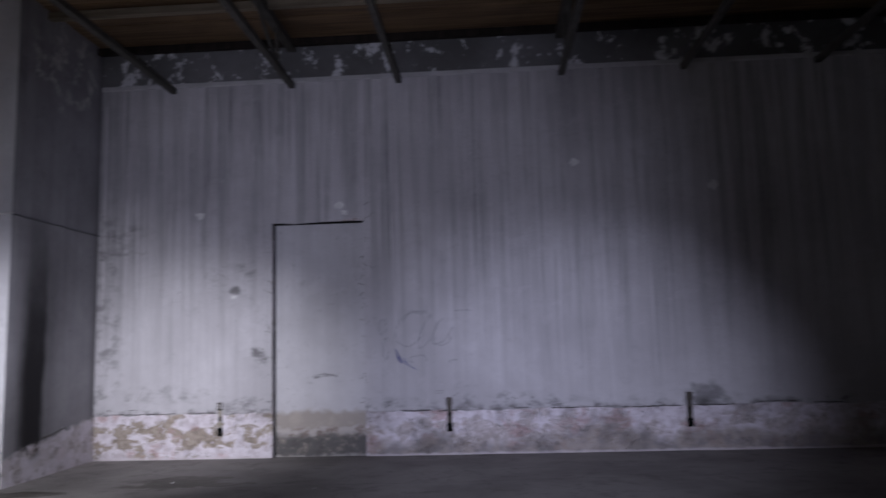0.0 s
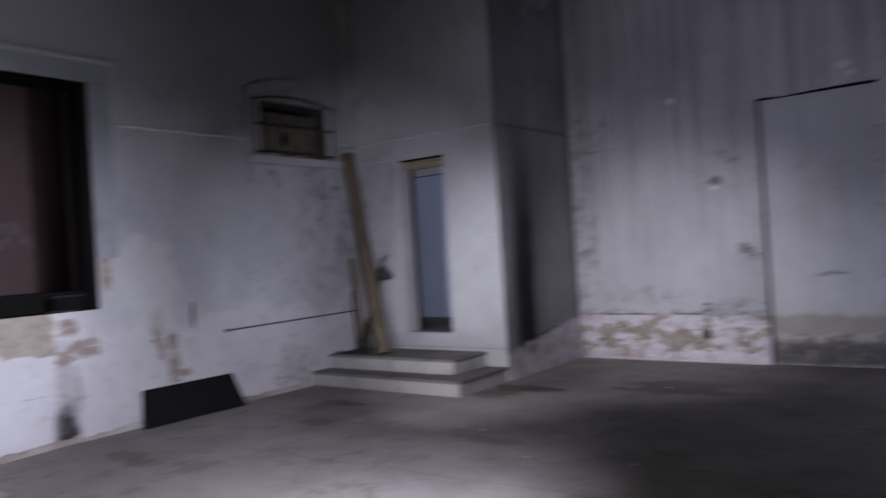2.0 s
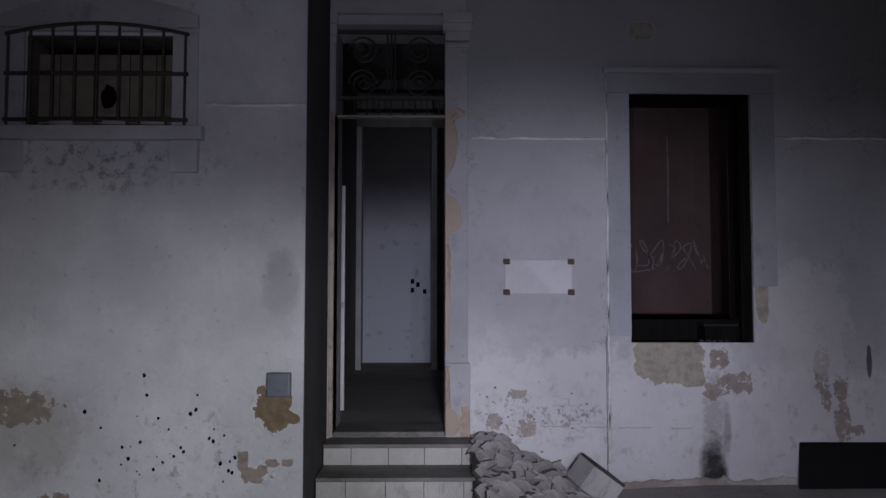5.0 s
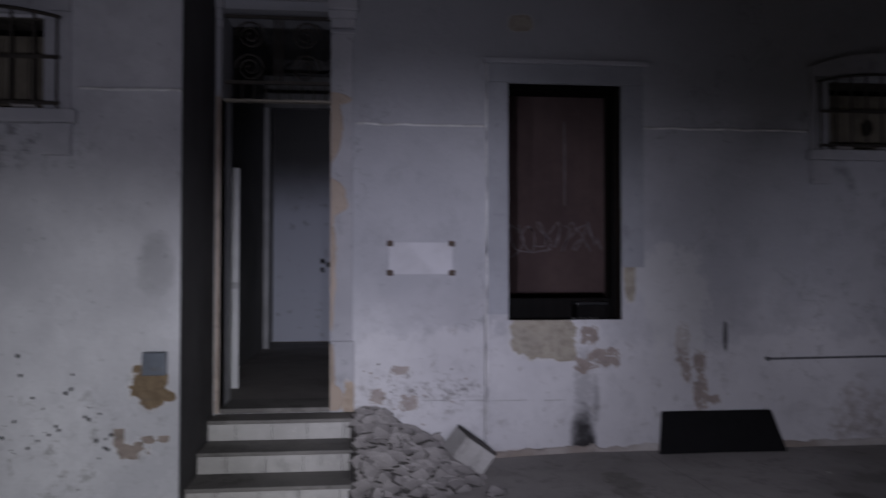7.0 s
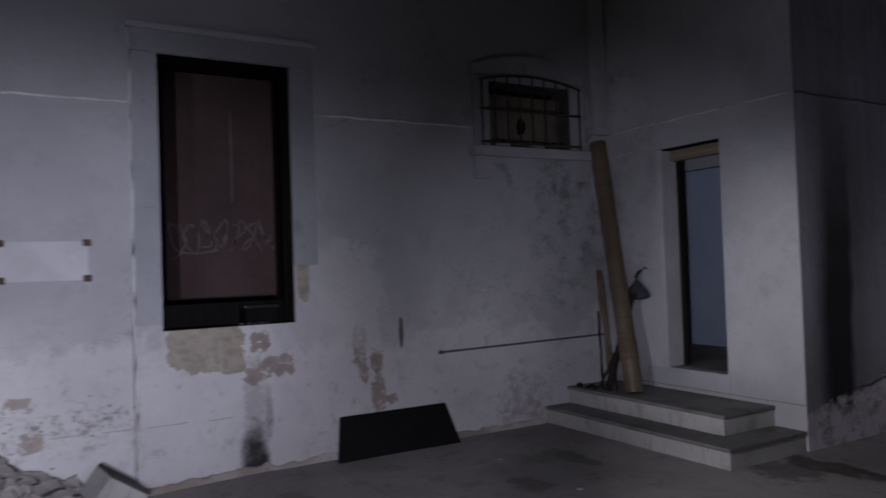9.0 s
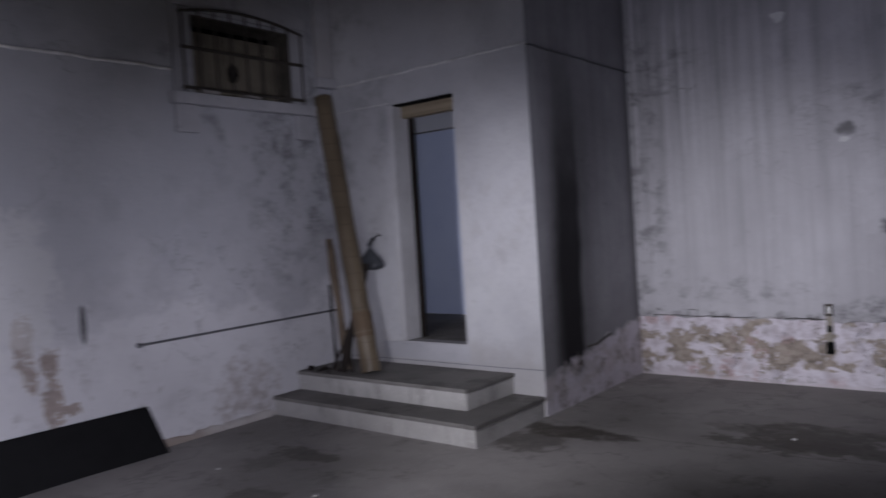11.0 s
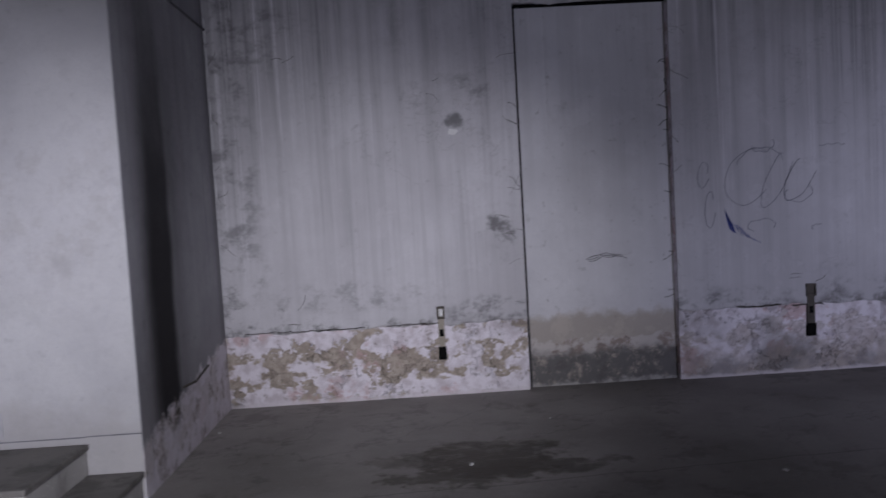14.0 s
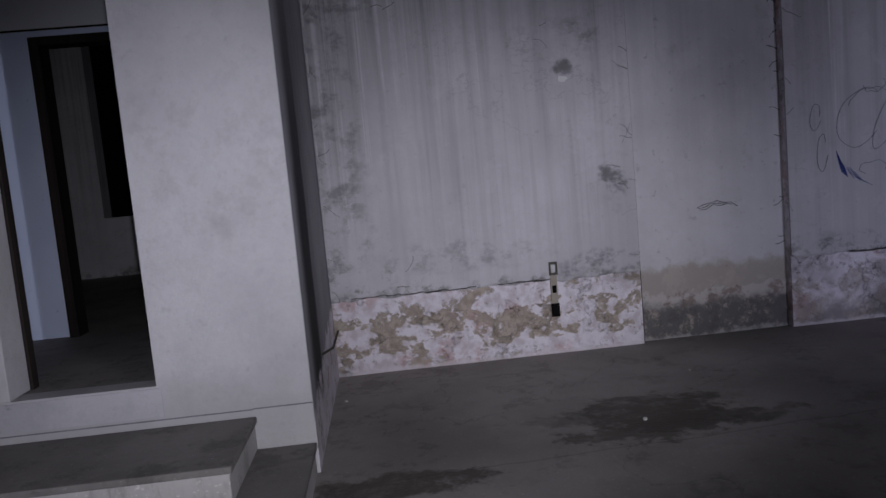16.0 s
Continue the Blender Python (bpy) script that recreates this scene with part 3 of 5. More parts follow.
def end_door_gradient():
    k = Mat("end_door_gradient", 0.6)
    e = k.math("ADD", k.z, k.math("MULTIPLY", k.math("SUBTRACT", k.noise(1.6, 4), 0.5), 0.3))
    # pale below, nearly black towards the top
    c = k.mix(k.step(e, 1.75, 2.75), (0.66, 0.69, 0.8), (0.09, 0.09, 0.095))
    c = k.mix(k.math("MULTIPLY", k.step(k.noise(9, 5), 0.6, 0.7), 0.3), c, (0.12, 0.12, 0.13))
    return k.colour(c)


mat_end_door = end_door_gradient()


# ---- mesh helpers ----
def box(bm, x0, x1, y0, y1, z0, z1, bevel=0.0):
    m = Matrix.LocRotScale(((x0 + x1) / 2, (y0 + y1) / 2, (z0 + z1) / 2), None, (abs(x1 - x0), abs(y1 - y0), abs(z1 - z0)))
    made = bmesh.ops.create_cube(bm, size=1, matrix=m)["verts"]
    if bevel:
        edges = list({e for v in made for e in v.link_edges})
        bmesh.ops.bevel(bm, geom=edges, offset=bevel, segments=2, affect="EDGES", profile=0.6)
    return bm


def boxes(*list_of, bevel=0.0):
    bm = bmesh.new()
    for b in list_of:
        box(bm, *b, bevel=bevel)
    return bm


def part(name, bm, material, parent=None, label="", smooth=False):
    me = bpy.data.meshes.new(name)
    bm.to_mesh(me)
    bm.free()
    for p in me.polygons:
        p.use_smooth = smooth
    me.materials.append(material)
    ob = new(name, me)
    if parent:
        ob.parent = parent
    if label:
        ob["label"] = label
    return ob


def base(name, label, category, at=(0, 0, 0), group="", kind=""):
    """The Empty of a thing; its parts are built in world metres round it."""
    ob = new(name)
    ob.empty_display_size = 0.1
    ob.location = at
    return tagged(ob, label, category, group, kind)


def shift(bm, at):
    bmesh.ops.translate(bm, verts=bm.verts, vec=(-at[0], -at[1], -at[2]))
    return bm


def place(axis, u, v, d):
    return (d, u, v) if axis == "x" else (u, d, v)


def wall_mesh(axis, front, back, u0, u1, v0, v1, holes=()):
    """A wall with thickness and openings cut through it."""
    us = sorted({u0, u1, *[h for a in holes for h in a[:2]]})
    vs = sorted({v0, v1, *[h for a in holes for h in a[2:]]})
    bm, seen = bmesh.new(), {}

    def vert(u, v, d):
        key = (round(u, 5), round(v, 5), d)
        if key not in seen:
            seen[key] = bm.verts.new(place(axis, u, v, d))
        return seen[key]

    def solid(i, j):
        if not (0 <= i < len(us) - 1 and 0 <= j < len(vs) - 1):
            return False
        cu, cv = (us[i] + us[i + 1]) / 2, (vs[j] + vs[j + 1]) / 2
        return not any(a < cu < b and c < cv < d for a, b, c, d in holes)

    for i in range(len(us) - 1):
        for j in range(len(vs) - 1):
            if not solid(i, j):
                continue
            a, b, c, d = us[i], us[i + 1], vs[j], vs[j + 1]
            for w in (front, back):
                bm.faces.new([vert(a, c, w), vert(b, c, w), vert(b, d, w), vert(a, d, w)])
            for di, dj, p, q in ((-1, 0, (a, c), (a, d)), (1, 0, (b, c), (b, d)), (0, -1, (a, c), (b, c)), (0, 1, (a, d), (b, d))):
                if not solid(i + di, j + dj):
                    bm.faces.new([vert(*p, front), vert(*q, front), vert(*q, back), vert(*p, back)])
    bmesh.ops.recalc_face_normals(bm, faces=bm.faces)
    return bm


def structure(name, bm, material, label, category):
    return tagged(part(name, bm, material), label, category, kind="structure")


def patch(axis, at, cu, cv, ru, rv, seed=0, rag=0.35, out=0.005, points=72, square=1.0):
    """A ragged island of bare render: uneven outline, broken edge."""
    bm, ring, rim = bmesh.new(), [], []
    sign = 1 if axis == "x" else -1
    for i in range(points):
        a = 2 * math.pi * i / points
        ca, sa = math.cos(a), math.sin(a)
        n = noise.noise((ca * 1.3 + seed * 7.1, sa * 1.3, seed * 3.3)) * rag * 0.9
        n += noise.noise((ca * 4 + seed, sa * 4, seed * 1.7)) * rag * 0.6
        n += noise.noise((ca * 11 + seed, sa * 11, seed * 0.7)) * rag * 0.45
        r = max(0.3, 1 + n)
        u = math.copysign(abs(ca) ** square, ca) * ru
        v = math.copysign(abs(sa) ** square, sa) * rv
        ring.append(bm.verts.new(place(axis, cu + u * r, cv + v * r, at + sign * out)))
        rim.append(bm.verts.new(place(axis, cu + u * (r + 0.04), cv + v * (r + 0.04), at - sign * 0.002)))
    mid = bm.verts.new(place(axis, cu, cv, at + sign * out * 0.8))
    for i in range(points):
        j = (i + 1) % points
        bm.faces.new([ring[i], ring[j], mid])
        bm.faces.new([rim[i], rim[j], ring[j], ring[i]])
    bmesh.ops.recalc_face_normals(bm, faces=bm.faces)
    return bm


def ribbon(axis, at, points, width, out=0.003):
    """A flat stroke through (u, v) points on a wall."""
    bm = bmesh.new()
    sign = 1 if axis == "x" else -1
    rows = []
    for i, (u, v) in enumerate(points):
        a, b = points[max(0, i - 1)], points[min(len(points) - 1, i + 1)]
        du, dv = b[0] - a[0], b[1] - a[1]
        n = math.hypot(du, dv) or 1
        w = width * (0.6 + 0.4 * math.sin(i * 1.7) ** 2) / 2
        rows.append([bm.verts.new(place(axis, u - s * dv / n * w, v + s * du / n * w, at + sign * out)) for s in (1, -1)])
    for (a, b), (c, d) in zip(rows, rows[1:]):
        bm.faces.new([a, c, d, b])
    return bm


def tube(points, radius, sides=10, cap=True):
    """A round bar through 3D points; radius may be a list."""
    bm, rings = bmesh.new(), []
    pts = [Vector(p) for p in points]
    for i, p in enumerate(pts):
        d = (pts[min(len(pts) - 1, i + 1)] - pts[max(0, i - 1)]).normalized()
        q = d.to_track_quat("Z", "Y")
        r = radius[i] if isinstance(radius, list) else radius
        rings.append([bm.verts.new(p + q @ Vector((r * math.cos(2 * math.pi * k / sides), r * math.sin(2 * math.pi * k / sides), 0))) for k in range(sides)])
    for a, b in zip(rings, rings[1:]):
        for k in range(sides):
            bm.faces.new([a[k], a[(k + 1) % sides], b[(k + 1) % sides], b[k]])
    if cap:
        bm.faces.new(rings[0][::-1])
        bm.faces.new(rings[-1])
    bmesh.ops.recalc_face_normals(bm, faces=bm.faces)
    return bm


# ---- structure ----
XW, XS, YB, XB, YN, TOP = -6.345, -5.3, 7.39, -4.343, 9.03, 5.1


def ground_height(y):
    s = min(1, max(0, (4.2 - y) / 2.6))
    return -0.08 * s * s * (3 - 2 * s)


bm = bmesh.new()
nx, ny = 56, 70
grid = [[bm.verts.new((-6.5 + 13.6 * i / nx, -4.2 + 13.3 * j / ny, ground_height(-4.2 + 13.3 * j / ny) + 0.004 * noise.noise((i * 0.37, j * 0.37, 0)))) for j in range(ny + 1)] for i in range(nx + 1)]
for i in range(nx):
    for j in range(ny):
        bm.faces.new([grid[i][j], grid[i + 1][j], grid[i + 1][j + 1], grid[i][j + 1]])
floor = structure("floor", bm, concrete_floor, "dusty grey concrete yard floor with oily stains", "floor")

DOOR = (0.976, 1.824, 0.36, 3.54)
WIN = (3.255, 4.205, 1.07, 3.005)
VENT_N, VENT_S = 6.475, -0.37
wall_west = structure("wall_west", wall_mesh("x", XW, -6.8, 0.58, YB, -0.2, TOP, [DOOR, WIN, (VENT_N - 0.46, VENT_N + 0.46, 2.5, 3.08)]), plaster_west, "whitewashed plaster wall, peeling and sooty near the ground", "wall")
wall_south = structure("wall_south", wall_mesh("x", XS, -5.65, -4.2, 0.93, -0.3, TOP, [(VENT_S - 0.46, VENT_S + 0.46, 2.5, 3.08)]), plaster_south, "whitewashed projecting plaster wall with chipped specks", "wall")
wall_return = structure("wall_return", boxes((XW + 0.002, XS - 0.35, 0.6, 0.93, -0.3, TOP), (XS - 0.348, XS - 0.004, 0.9305, 0.936, -0.3, TOP)), plaster_return, "dark plaster side of the projecting wall", "wall")
wall_bay = structure("wall_bay", wall_mesh("y", YB, 7.51, -8.4, XB, -0.2, TOP, [(-5.7, -5.02, 0.49, 2.43)]), plaster_bay, "whitewashed plaster wall round a narrow doorway", "wall")
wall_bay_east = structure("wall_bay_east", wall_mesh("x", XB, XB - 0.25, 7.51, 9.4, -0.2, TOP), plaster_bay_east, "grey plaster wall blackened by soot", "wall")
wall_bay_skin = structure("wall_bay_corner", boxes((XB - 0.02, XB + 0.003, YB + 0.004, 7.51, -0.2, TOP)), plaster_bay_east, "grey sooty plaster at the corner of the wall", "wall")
BRICKED = (-2.2, -1.1, -0.2, 2.745)
wall_north = structure("wall_north", wall_mesh("y", YN + 0.014, 9.4, XB, 7.1, -0.2, TOP, [BRICKED]), plaster_base, "peeled foot of the wall in white, pink and ochre paint", "wall")
wall_recess = structure("wall_recess", boxes((-2.25, -1.05, 9.11, 9.39, -0.2, 2.8)), plaster_panel, "walled-up doorway plastered over, darker at its foot", "wall")
wall_east = structure("wall_east", boxes((7.1, 7.4, -4.5, 9.4, -0.3, TOP)), plaster_dim, "plain grey plaster wall", "wall")
wall_back = structure("wall_back", boxes((-5.3, 7.1, -4.5, -4.2, -0.3, TOP)), plaster_dim, "plain grey plaster wall", "wall")


def skin(u0, u1, foot, top, seed):
    """The upper plaster coat, which ends in a broken edge above the foot."""
    bm, cols = bmesh.new(), []
    count = max(2, int((u1 - u0) / 0.025))
    for i in range(count + 1):
        u = u0 + (u1 - u0) * i / count
        f = foot + 0.035 * noise.noise((u * 1.3, seed, 0)) + 0.022 * noise.noise((u * 6, seed, 4)) + 0.01 * noise.noise((u * 21, seed, 9))
        cols.append([bm.verts.new((u, y, z)) for y, z in ((YN + 0.016, f - 0.006), (YN + 0.004, f), (YN, f + 0.012), (YN, top), (YN + 0.016, top))])
    for a, b in zip(cols, cols[1:]):
        for k in range(4):
            bm.faces.new([a[k], b[k], b[k + 1], a[k + 1]])
    for c in (cols[0], cols[-1]):
        bm.faces.new(c)
    bmesh.ops.recalc_face_normals(bm, faces=bm.faces)
    return bm


for u0, u1, foot, top, seed in ((XB, -2.2, 0.52, 4.47, 1), (-1.1, 7.1, 0.5, 4.47, 2), (-2.2, -1.1, 2.75, 4.47, 3)):
    part("plaster_coat", skin(u0, u1, foot, top, seed), plaster_north, wall_north, "streaky grey upper plaster coat")
part("upper_band", boxes((XB, 7.1, YN + 0.004, YN + 0.012, 4.53, TOP)), plaster_band, wall_north, "dark band under the roof with flaking white paint")
part("ledge", boxes((XB, 7.1, YN - 0.025, YN + 0.012, 4.47, 4.525), bevel=0.008), white_paint, wall_north, "thin plaster ledge under the roof")

def fillet(y0, y1, high, deep, seed):
    """A rough strip of mortar where the wall meets the yard."""
    bm, rows = bmesh.new(), []
    count = int((y1 - y0) / 0.03)
    for i in range(count + 1):
        y = y0 + (y1 - y0) * i / count
        h = high * max(0.25, 1 + 0.8 * noise.noise((y * 2.3, seed, 0)) + 0.6 * noise.noise((y * 11, seed, 2)) + 0.3 * noise.noise((y * 29, seed, 3)))
        d = deep * (1 + 0.4 * noise.noise((y * 4, seed, 5)) + 0.3 * noise.noise((y * 17, seed, 7)))
        g = ground_height(y)
        rows.append([bm.verts.new(p) for p in ((XW - 0.002, y, g + h), (XW + d * 0.45, y, g + h * 0.85), (XW + d * 0.8, y, g + h * 0.4), (XW + d, y, g - 0.01))])
    for a, b in zip(rows, rows[1:]):
        for k in range(3):
            bm.faces.new([a[k], b[k], b[k + 1], a[k + 1]])
    bmesh.ops.recalc_face_normals(bm, faces=bm.faces)
    return bm


mortar = plaster("mortar", (0.62, 0.6, 0.59), (0.3, 0.255, 0.225), 0.0, 0.7, shift=37, relief=0.9)
part("foot_fillet", fillet(3.02, 6.5, 0.05, 0.03, 1), mortar, wall_west, "rough stained mortar along the wall foot")

# roof
bm = bmesh.new()
y = -4.2
k = 0
while y < 9.03:
    box(bm, -6.8, 7.1, y, y + 0.185, 5.0 + 0.004 * (k % 3), 5.03 + 0.004 * (k % 3))
    y += 0.19
    k += 1
ceiling = structure("ceiling", bm, wood_roof, "brown wooden roof boarding", "ceiling")
structure("roof", boxes((-12.2, 7.4, -4.5, 13.2, 5.1, 5.2)), concrete_dark, "dark roof slab", "roof")
for x in (-3.43, -1.95, -0.64, 1.32, 2.75, 4.3):
    truss = base("roof_truss", "dark steel roof beam with struts to the boarding", "roof beam", (x, 9.0, 4.45), "roof beams")
    at = (x, 9.0, 4.45)
    part("bottom_bar", shift(boxes((x - 0.035, x + 0.035, -4.2, 9.03, 4.4, 4.47), bevel=0.006), at), steel_dark, truss)
    if x in (-1.95, 1.32):
        part("top_bar", shift(boxes((x - 0.05, x + 0.05, -4.2, 9.03, 4.86, 4.95), bevel=0.006), at), steel_dark, truss)
        for j in range(7):
            yy = 8.4 - j * 1.7
            part("strut", shift(tube([(x, yy, 4.45), (x, yy - 0.02, 4.9)], 0.022, 6), at), steel_dark, truss)
            part("strut", shift(tube([(x, yy, 4.45), (x, yy - 0.85, 4.9)], 0.022, 6), at), steel_dark, truss)
for y in (8.93, 7.9, 6.2, 4.5, 2.8, 1.1, -0.6):
    tagged(part("purlin", boxes((-6.3, 7.1, y - 0.04, y + 0.04, 4.9, 4.985), bevel=0.006), wood_dark if y > 8.5 else wood_lintel), "wooden purlin under the roof boarding", "roof beam", "purlins")

# rooms behind the openings
structure("floor_corridor", boxes((-12.0, -6.36, 0.6, 2.1, 0.2, 0.385)), concrete_dark, "dark dusty corridor floor", "floor")
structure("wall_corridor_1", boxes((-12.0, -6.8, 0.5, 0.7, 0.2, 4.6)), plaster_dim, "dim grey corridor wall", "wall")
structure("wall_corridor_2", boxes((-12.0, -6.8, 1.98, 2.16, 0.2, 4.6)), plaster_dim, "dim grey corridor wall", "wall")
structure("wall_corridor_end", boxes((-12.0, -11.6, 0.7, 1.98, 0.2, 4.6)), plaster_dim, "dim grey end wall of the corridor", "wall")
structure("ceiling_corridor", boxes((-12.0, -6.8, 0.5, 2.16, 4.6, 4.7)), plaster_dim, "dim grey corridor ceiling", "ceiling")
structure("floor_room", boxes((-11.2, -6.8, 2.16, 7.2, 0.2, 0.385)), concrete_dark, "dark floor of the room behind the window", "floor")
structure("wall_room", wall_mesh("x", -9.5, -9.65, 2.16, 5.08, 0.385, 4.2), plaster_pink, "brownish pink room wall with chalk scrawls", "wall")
structure("wall_room_back", boxes((-11.3, -11.2, 2.16, 7.2, 0.2, 4.3)), plaster_blackish, "dark wall beyond the room", "wall")
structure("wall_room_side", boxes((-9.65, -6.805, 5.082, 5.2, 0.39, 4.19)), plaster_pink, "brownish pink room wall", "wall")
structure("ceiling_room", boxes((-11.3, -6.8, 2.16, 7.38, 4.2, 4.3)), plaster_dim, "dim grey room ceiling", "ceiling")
structure("floor_bay", boxes((-9.3, XB - 0.25, 7.51, 13.0, 0.25, 0.486)), concrete_floor, "dusty grey concrete floor behind the doorway", "floor")
structure("wall_partition", wall_mesh("y", 8.93, 9.03, -8.2, XB - 0.25, 0.49, 3.6, [(-6.0, -5.1, 0.49, 2.37)]), mat_blue, "pale blue painted partition with a doorway", "wall")
structure("wall_bay_west", boxes((-8.4, -8.2, 7.51, 9.03, 0.25, 3.6)), plaster_dim, "dim grey wall", "wall")
structure("ceiling_bay", boxes((-9.5, XB - 0.25, 7.51, 13.0, 3.6, 3.7)), plaster_dim, "dim grey ceiling", "ceiling")
structure("wall_far", wall_mesh("y", 12.7, 12.95, -9.3, XB, 0.25, 3.6, [(-7.06, -6.1, 1.15, 3.3)]), plaster_north, "stained grey wall with an open window hole", "wall")
structure("wall_far_backing", boxes((-7.6, -5.6, 13.3, 13.4, 0.8, 3.6)), hole_black, "darkness behind the window hole", "wall")
structure("wall_far_west", boxes((-9.5, -9.3, 9.03, 13.0, 0.25, 3.6)), plaster_dim, "dim grey wall", "wall")
structure("wall_far_east", boxes((XB - 0.25, XB, 9.4, 13.0, 0.25, 3.6)), plaster_dim, "dim grey wall", "wall")
door_frame = structure("door_2", boxes((-6.0, -5.94, 8.9, 9.05, 0.49, 2.37), (-5.94, -5.1, 8.9, 9.05, 2.32, 2.37)), wood_dark, "dark wooden door frame in the blue partition", "door frame")

# ---- bay doorway ----
frame_bay = base("door_frame", "grey painted wooden frame of the narrow doorway", "door frame", (-5.3, 7.5, 0.49))
at = (-5.3, 7.5, 0.49)
part("lintel", shift(boxes((-5.646, -5.022, 7.495, 7.58, 2.325, 2.428), bevel=0.006), at), wood_door, frame_bay, "bare brown timber lintel")
# black box draws the shadow gap on top of the lintel
part("gap", shift(boxes((-5.645, -5.022, 7.4, 7.494, 2.418, 2.428)), at), hole_black, frame_bay, "black strip for the shadow gap above the lintel")
part("jamb", shift(boxes((-5.698, -5.647, 7.384, 7.58, 0.491, 2.428), bevel=0.006), at), jamb_paint, frame_bay, "grimy white painted jamb")
# dark strip added at the jamb's inner edge
part("post", shift(boxes((-5.698, -5.634, 7.582, 7.64, 0.489, 2.4), bevel=0.004), at), wood_dark, frame_bay, "added dark strip behind the jamb")
part("groove", boxes((-4.61, XB, YB - 0.005, YB - 0.001, 0.335, 0.34), (-6.345, -4.61, YB - 0.005, YB - 0.001, 0.332, 0.337)), ink_grey, wall_bay, "dark groove along the wall foot")
part("threshold", boxes((-5.9, -5.0, YB - 0.008, YB - 0.001, 0.35, 0.48)), plaster_trim, wall_bay, "rough cement below the doorway")

# ---- two-step platform ----
steps = base("doorstep", "two concrete steps with dark treads and pale risers", "steps", (-5.4, 7.0, 0))
at = (-5.4, 7.0, 0)
for x1, y0, z0, z1 in ((XB - 0.012, 6.55, -0.02, 0.15), (-4.61, 6.81, 0.15, 0.302)):
    part("riser", shift(boxes((XW, x1, y0, YB - 0.002, z0, z1 - 0.028), bevel=0.004), at), concrete_riser, steps, "pale worn riser")
    part("tread", shift(boxes((XW, x1 + 0.012, y0 - 0.014, YB - 0.002, z1 - 0.03, z1), bevel=0.007), at), concrete_tread, steps, "dark dusty tread")

# ---- entrance steps ----
entrance = base("entrance_steps", "worn entrance steps with white tiled risers", "steps", (-5.9, 1.5, -0.08))
at = (-5.9, 1.5, -0.08)
LEVELS = ((-6.09, 0.36, 0.21), (-5.745, 0.208, 0.06), (-5.41, 0.06, -0.1))
for x, z, low in LEVELS:
    part("tread", shift(boxes((XW, x + 0.012, 0.94, 2.02, z - 0.028, z), bevel=0.008), at), concrete_tread, entrance, "dark dusty tread")
    part("core", shift(boxes((XW, x - 0.012, 0.94, 2.012, low - 0.05, z - 0.028)), at), concrete_blackish, entrance)
    y = 0.942
    for width in (0.2, 0.27, 0.26, 0.27, 0.07):
        part("tile", shift(boxes((x - 0.013, x, y + 0.002, y + width - 0.002, low, z - 0.03), bevel=0.003), at), concrete_riser, entrance)
        y += width

# ---- entrance doorway ----
portal = base("entrance_surround", "plaster pilaster and cornice round the entrance, peeling to orange render", "door surround", (XW, 1.5, 0.36))
at = (XW, 1.5, 0.36)
part("pilaster", shift(boxes((XW, XW + 0.035, 1.826, 2.0, 0.92, 3.35), bevel=0.006), at), plaster_portal, portal)
part("base_block", shift(boxes((XW, XW + 0.055, 1.826, 2.015, 0.365, 0.92), bevel=0.01), at), plaster_portal, portal)
for i, (z0, z1, out) in enumerate(((3.35, 3.375, 0.05), (3.4, 3.47, 0.055), (3.47, 3.53, 0.075), (3.53, 3.61, 0.1))):
    part("capital", shift(boxes((XW, XW + out, 1.826 - 0.02 * (i > 1), 1.985 + out * 0.55, z0, z1), bevel=0.008), at), plaster_portal, portal)
for z0, z1, out in ((3.38, 3.44, 0.045), (3.44, 3.52, 0.06), (3.52, 3.605, 0.08)):
    part("capital", shift(boxes((XW, XW + out, 0.938, 0.972 + out * 0.3, z0, z1), bevel=0.006), at), plaster_portal, portal)
part("cornice", shift(boxes((XW, XW + 0.06, 0.94, 1.985, 3.61, 3.77), (XW, XW + 0.085, 0.94, 2.0, 3.77, 3.8), bevel=0.008), at), plaster_portal, portal)
part("jamb", shift(boxes((XW - 0.2, XW + 0.03, 0.938, 0.976, 0.365, 2.84), bevel=0.012), at), plaster_jamb, portal, "broken brown edge of the jamb")
part("jamb", shift(boxes((XW, XW + 0.03, 0.938, 0.97, 2.84, 3.6), bevel=0.006), at), plaster_portal, portal)


def bared(inner, face, low, high, bumps, seed):
    """A flap of bare render along a vertical edge, with a wavy broken outline."""
    bm, rows, count = bmesh.new(), [], int((high - low) / 0.012)
    for i in range(count + 1):
        z = low + (high - low) * i / count
        w = sum(a * max(0.0, 1 - abs((z - c) / h) ** 2.6) for c, h, a in bumps)
        w *= 1 + 0.22 * noise.noise((z * 9, seed, 0)) + 0.12 * noise.noise((z * 31, seed, 5))
        w = max(0.004, w)
        rows.append([bm.verts.new(p) for p in ((face - 0.004, inner, z), (face + 0.007, inner + 0.001, z), (face + 0.006 + 0.003 * noise.noise((z * 14, seed, 8)), inner + w * 0.75, z), (face - 0.003, inner + w, z))])
    for a, b in zip(rows, rows[1:]):
        for k in range(3):
            bm.faces.new([a[k], b[k], b[k + 1], a[k + 1]])
    bmesh.ops.recalc_face_normals(bm, faces=bm.faces)
    return bm


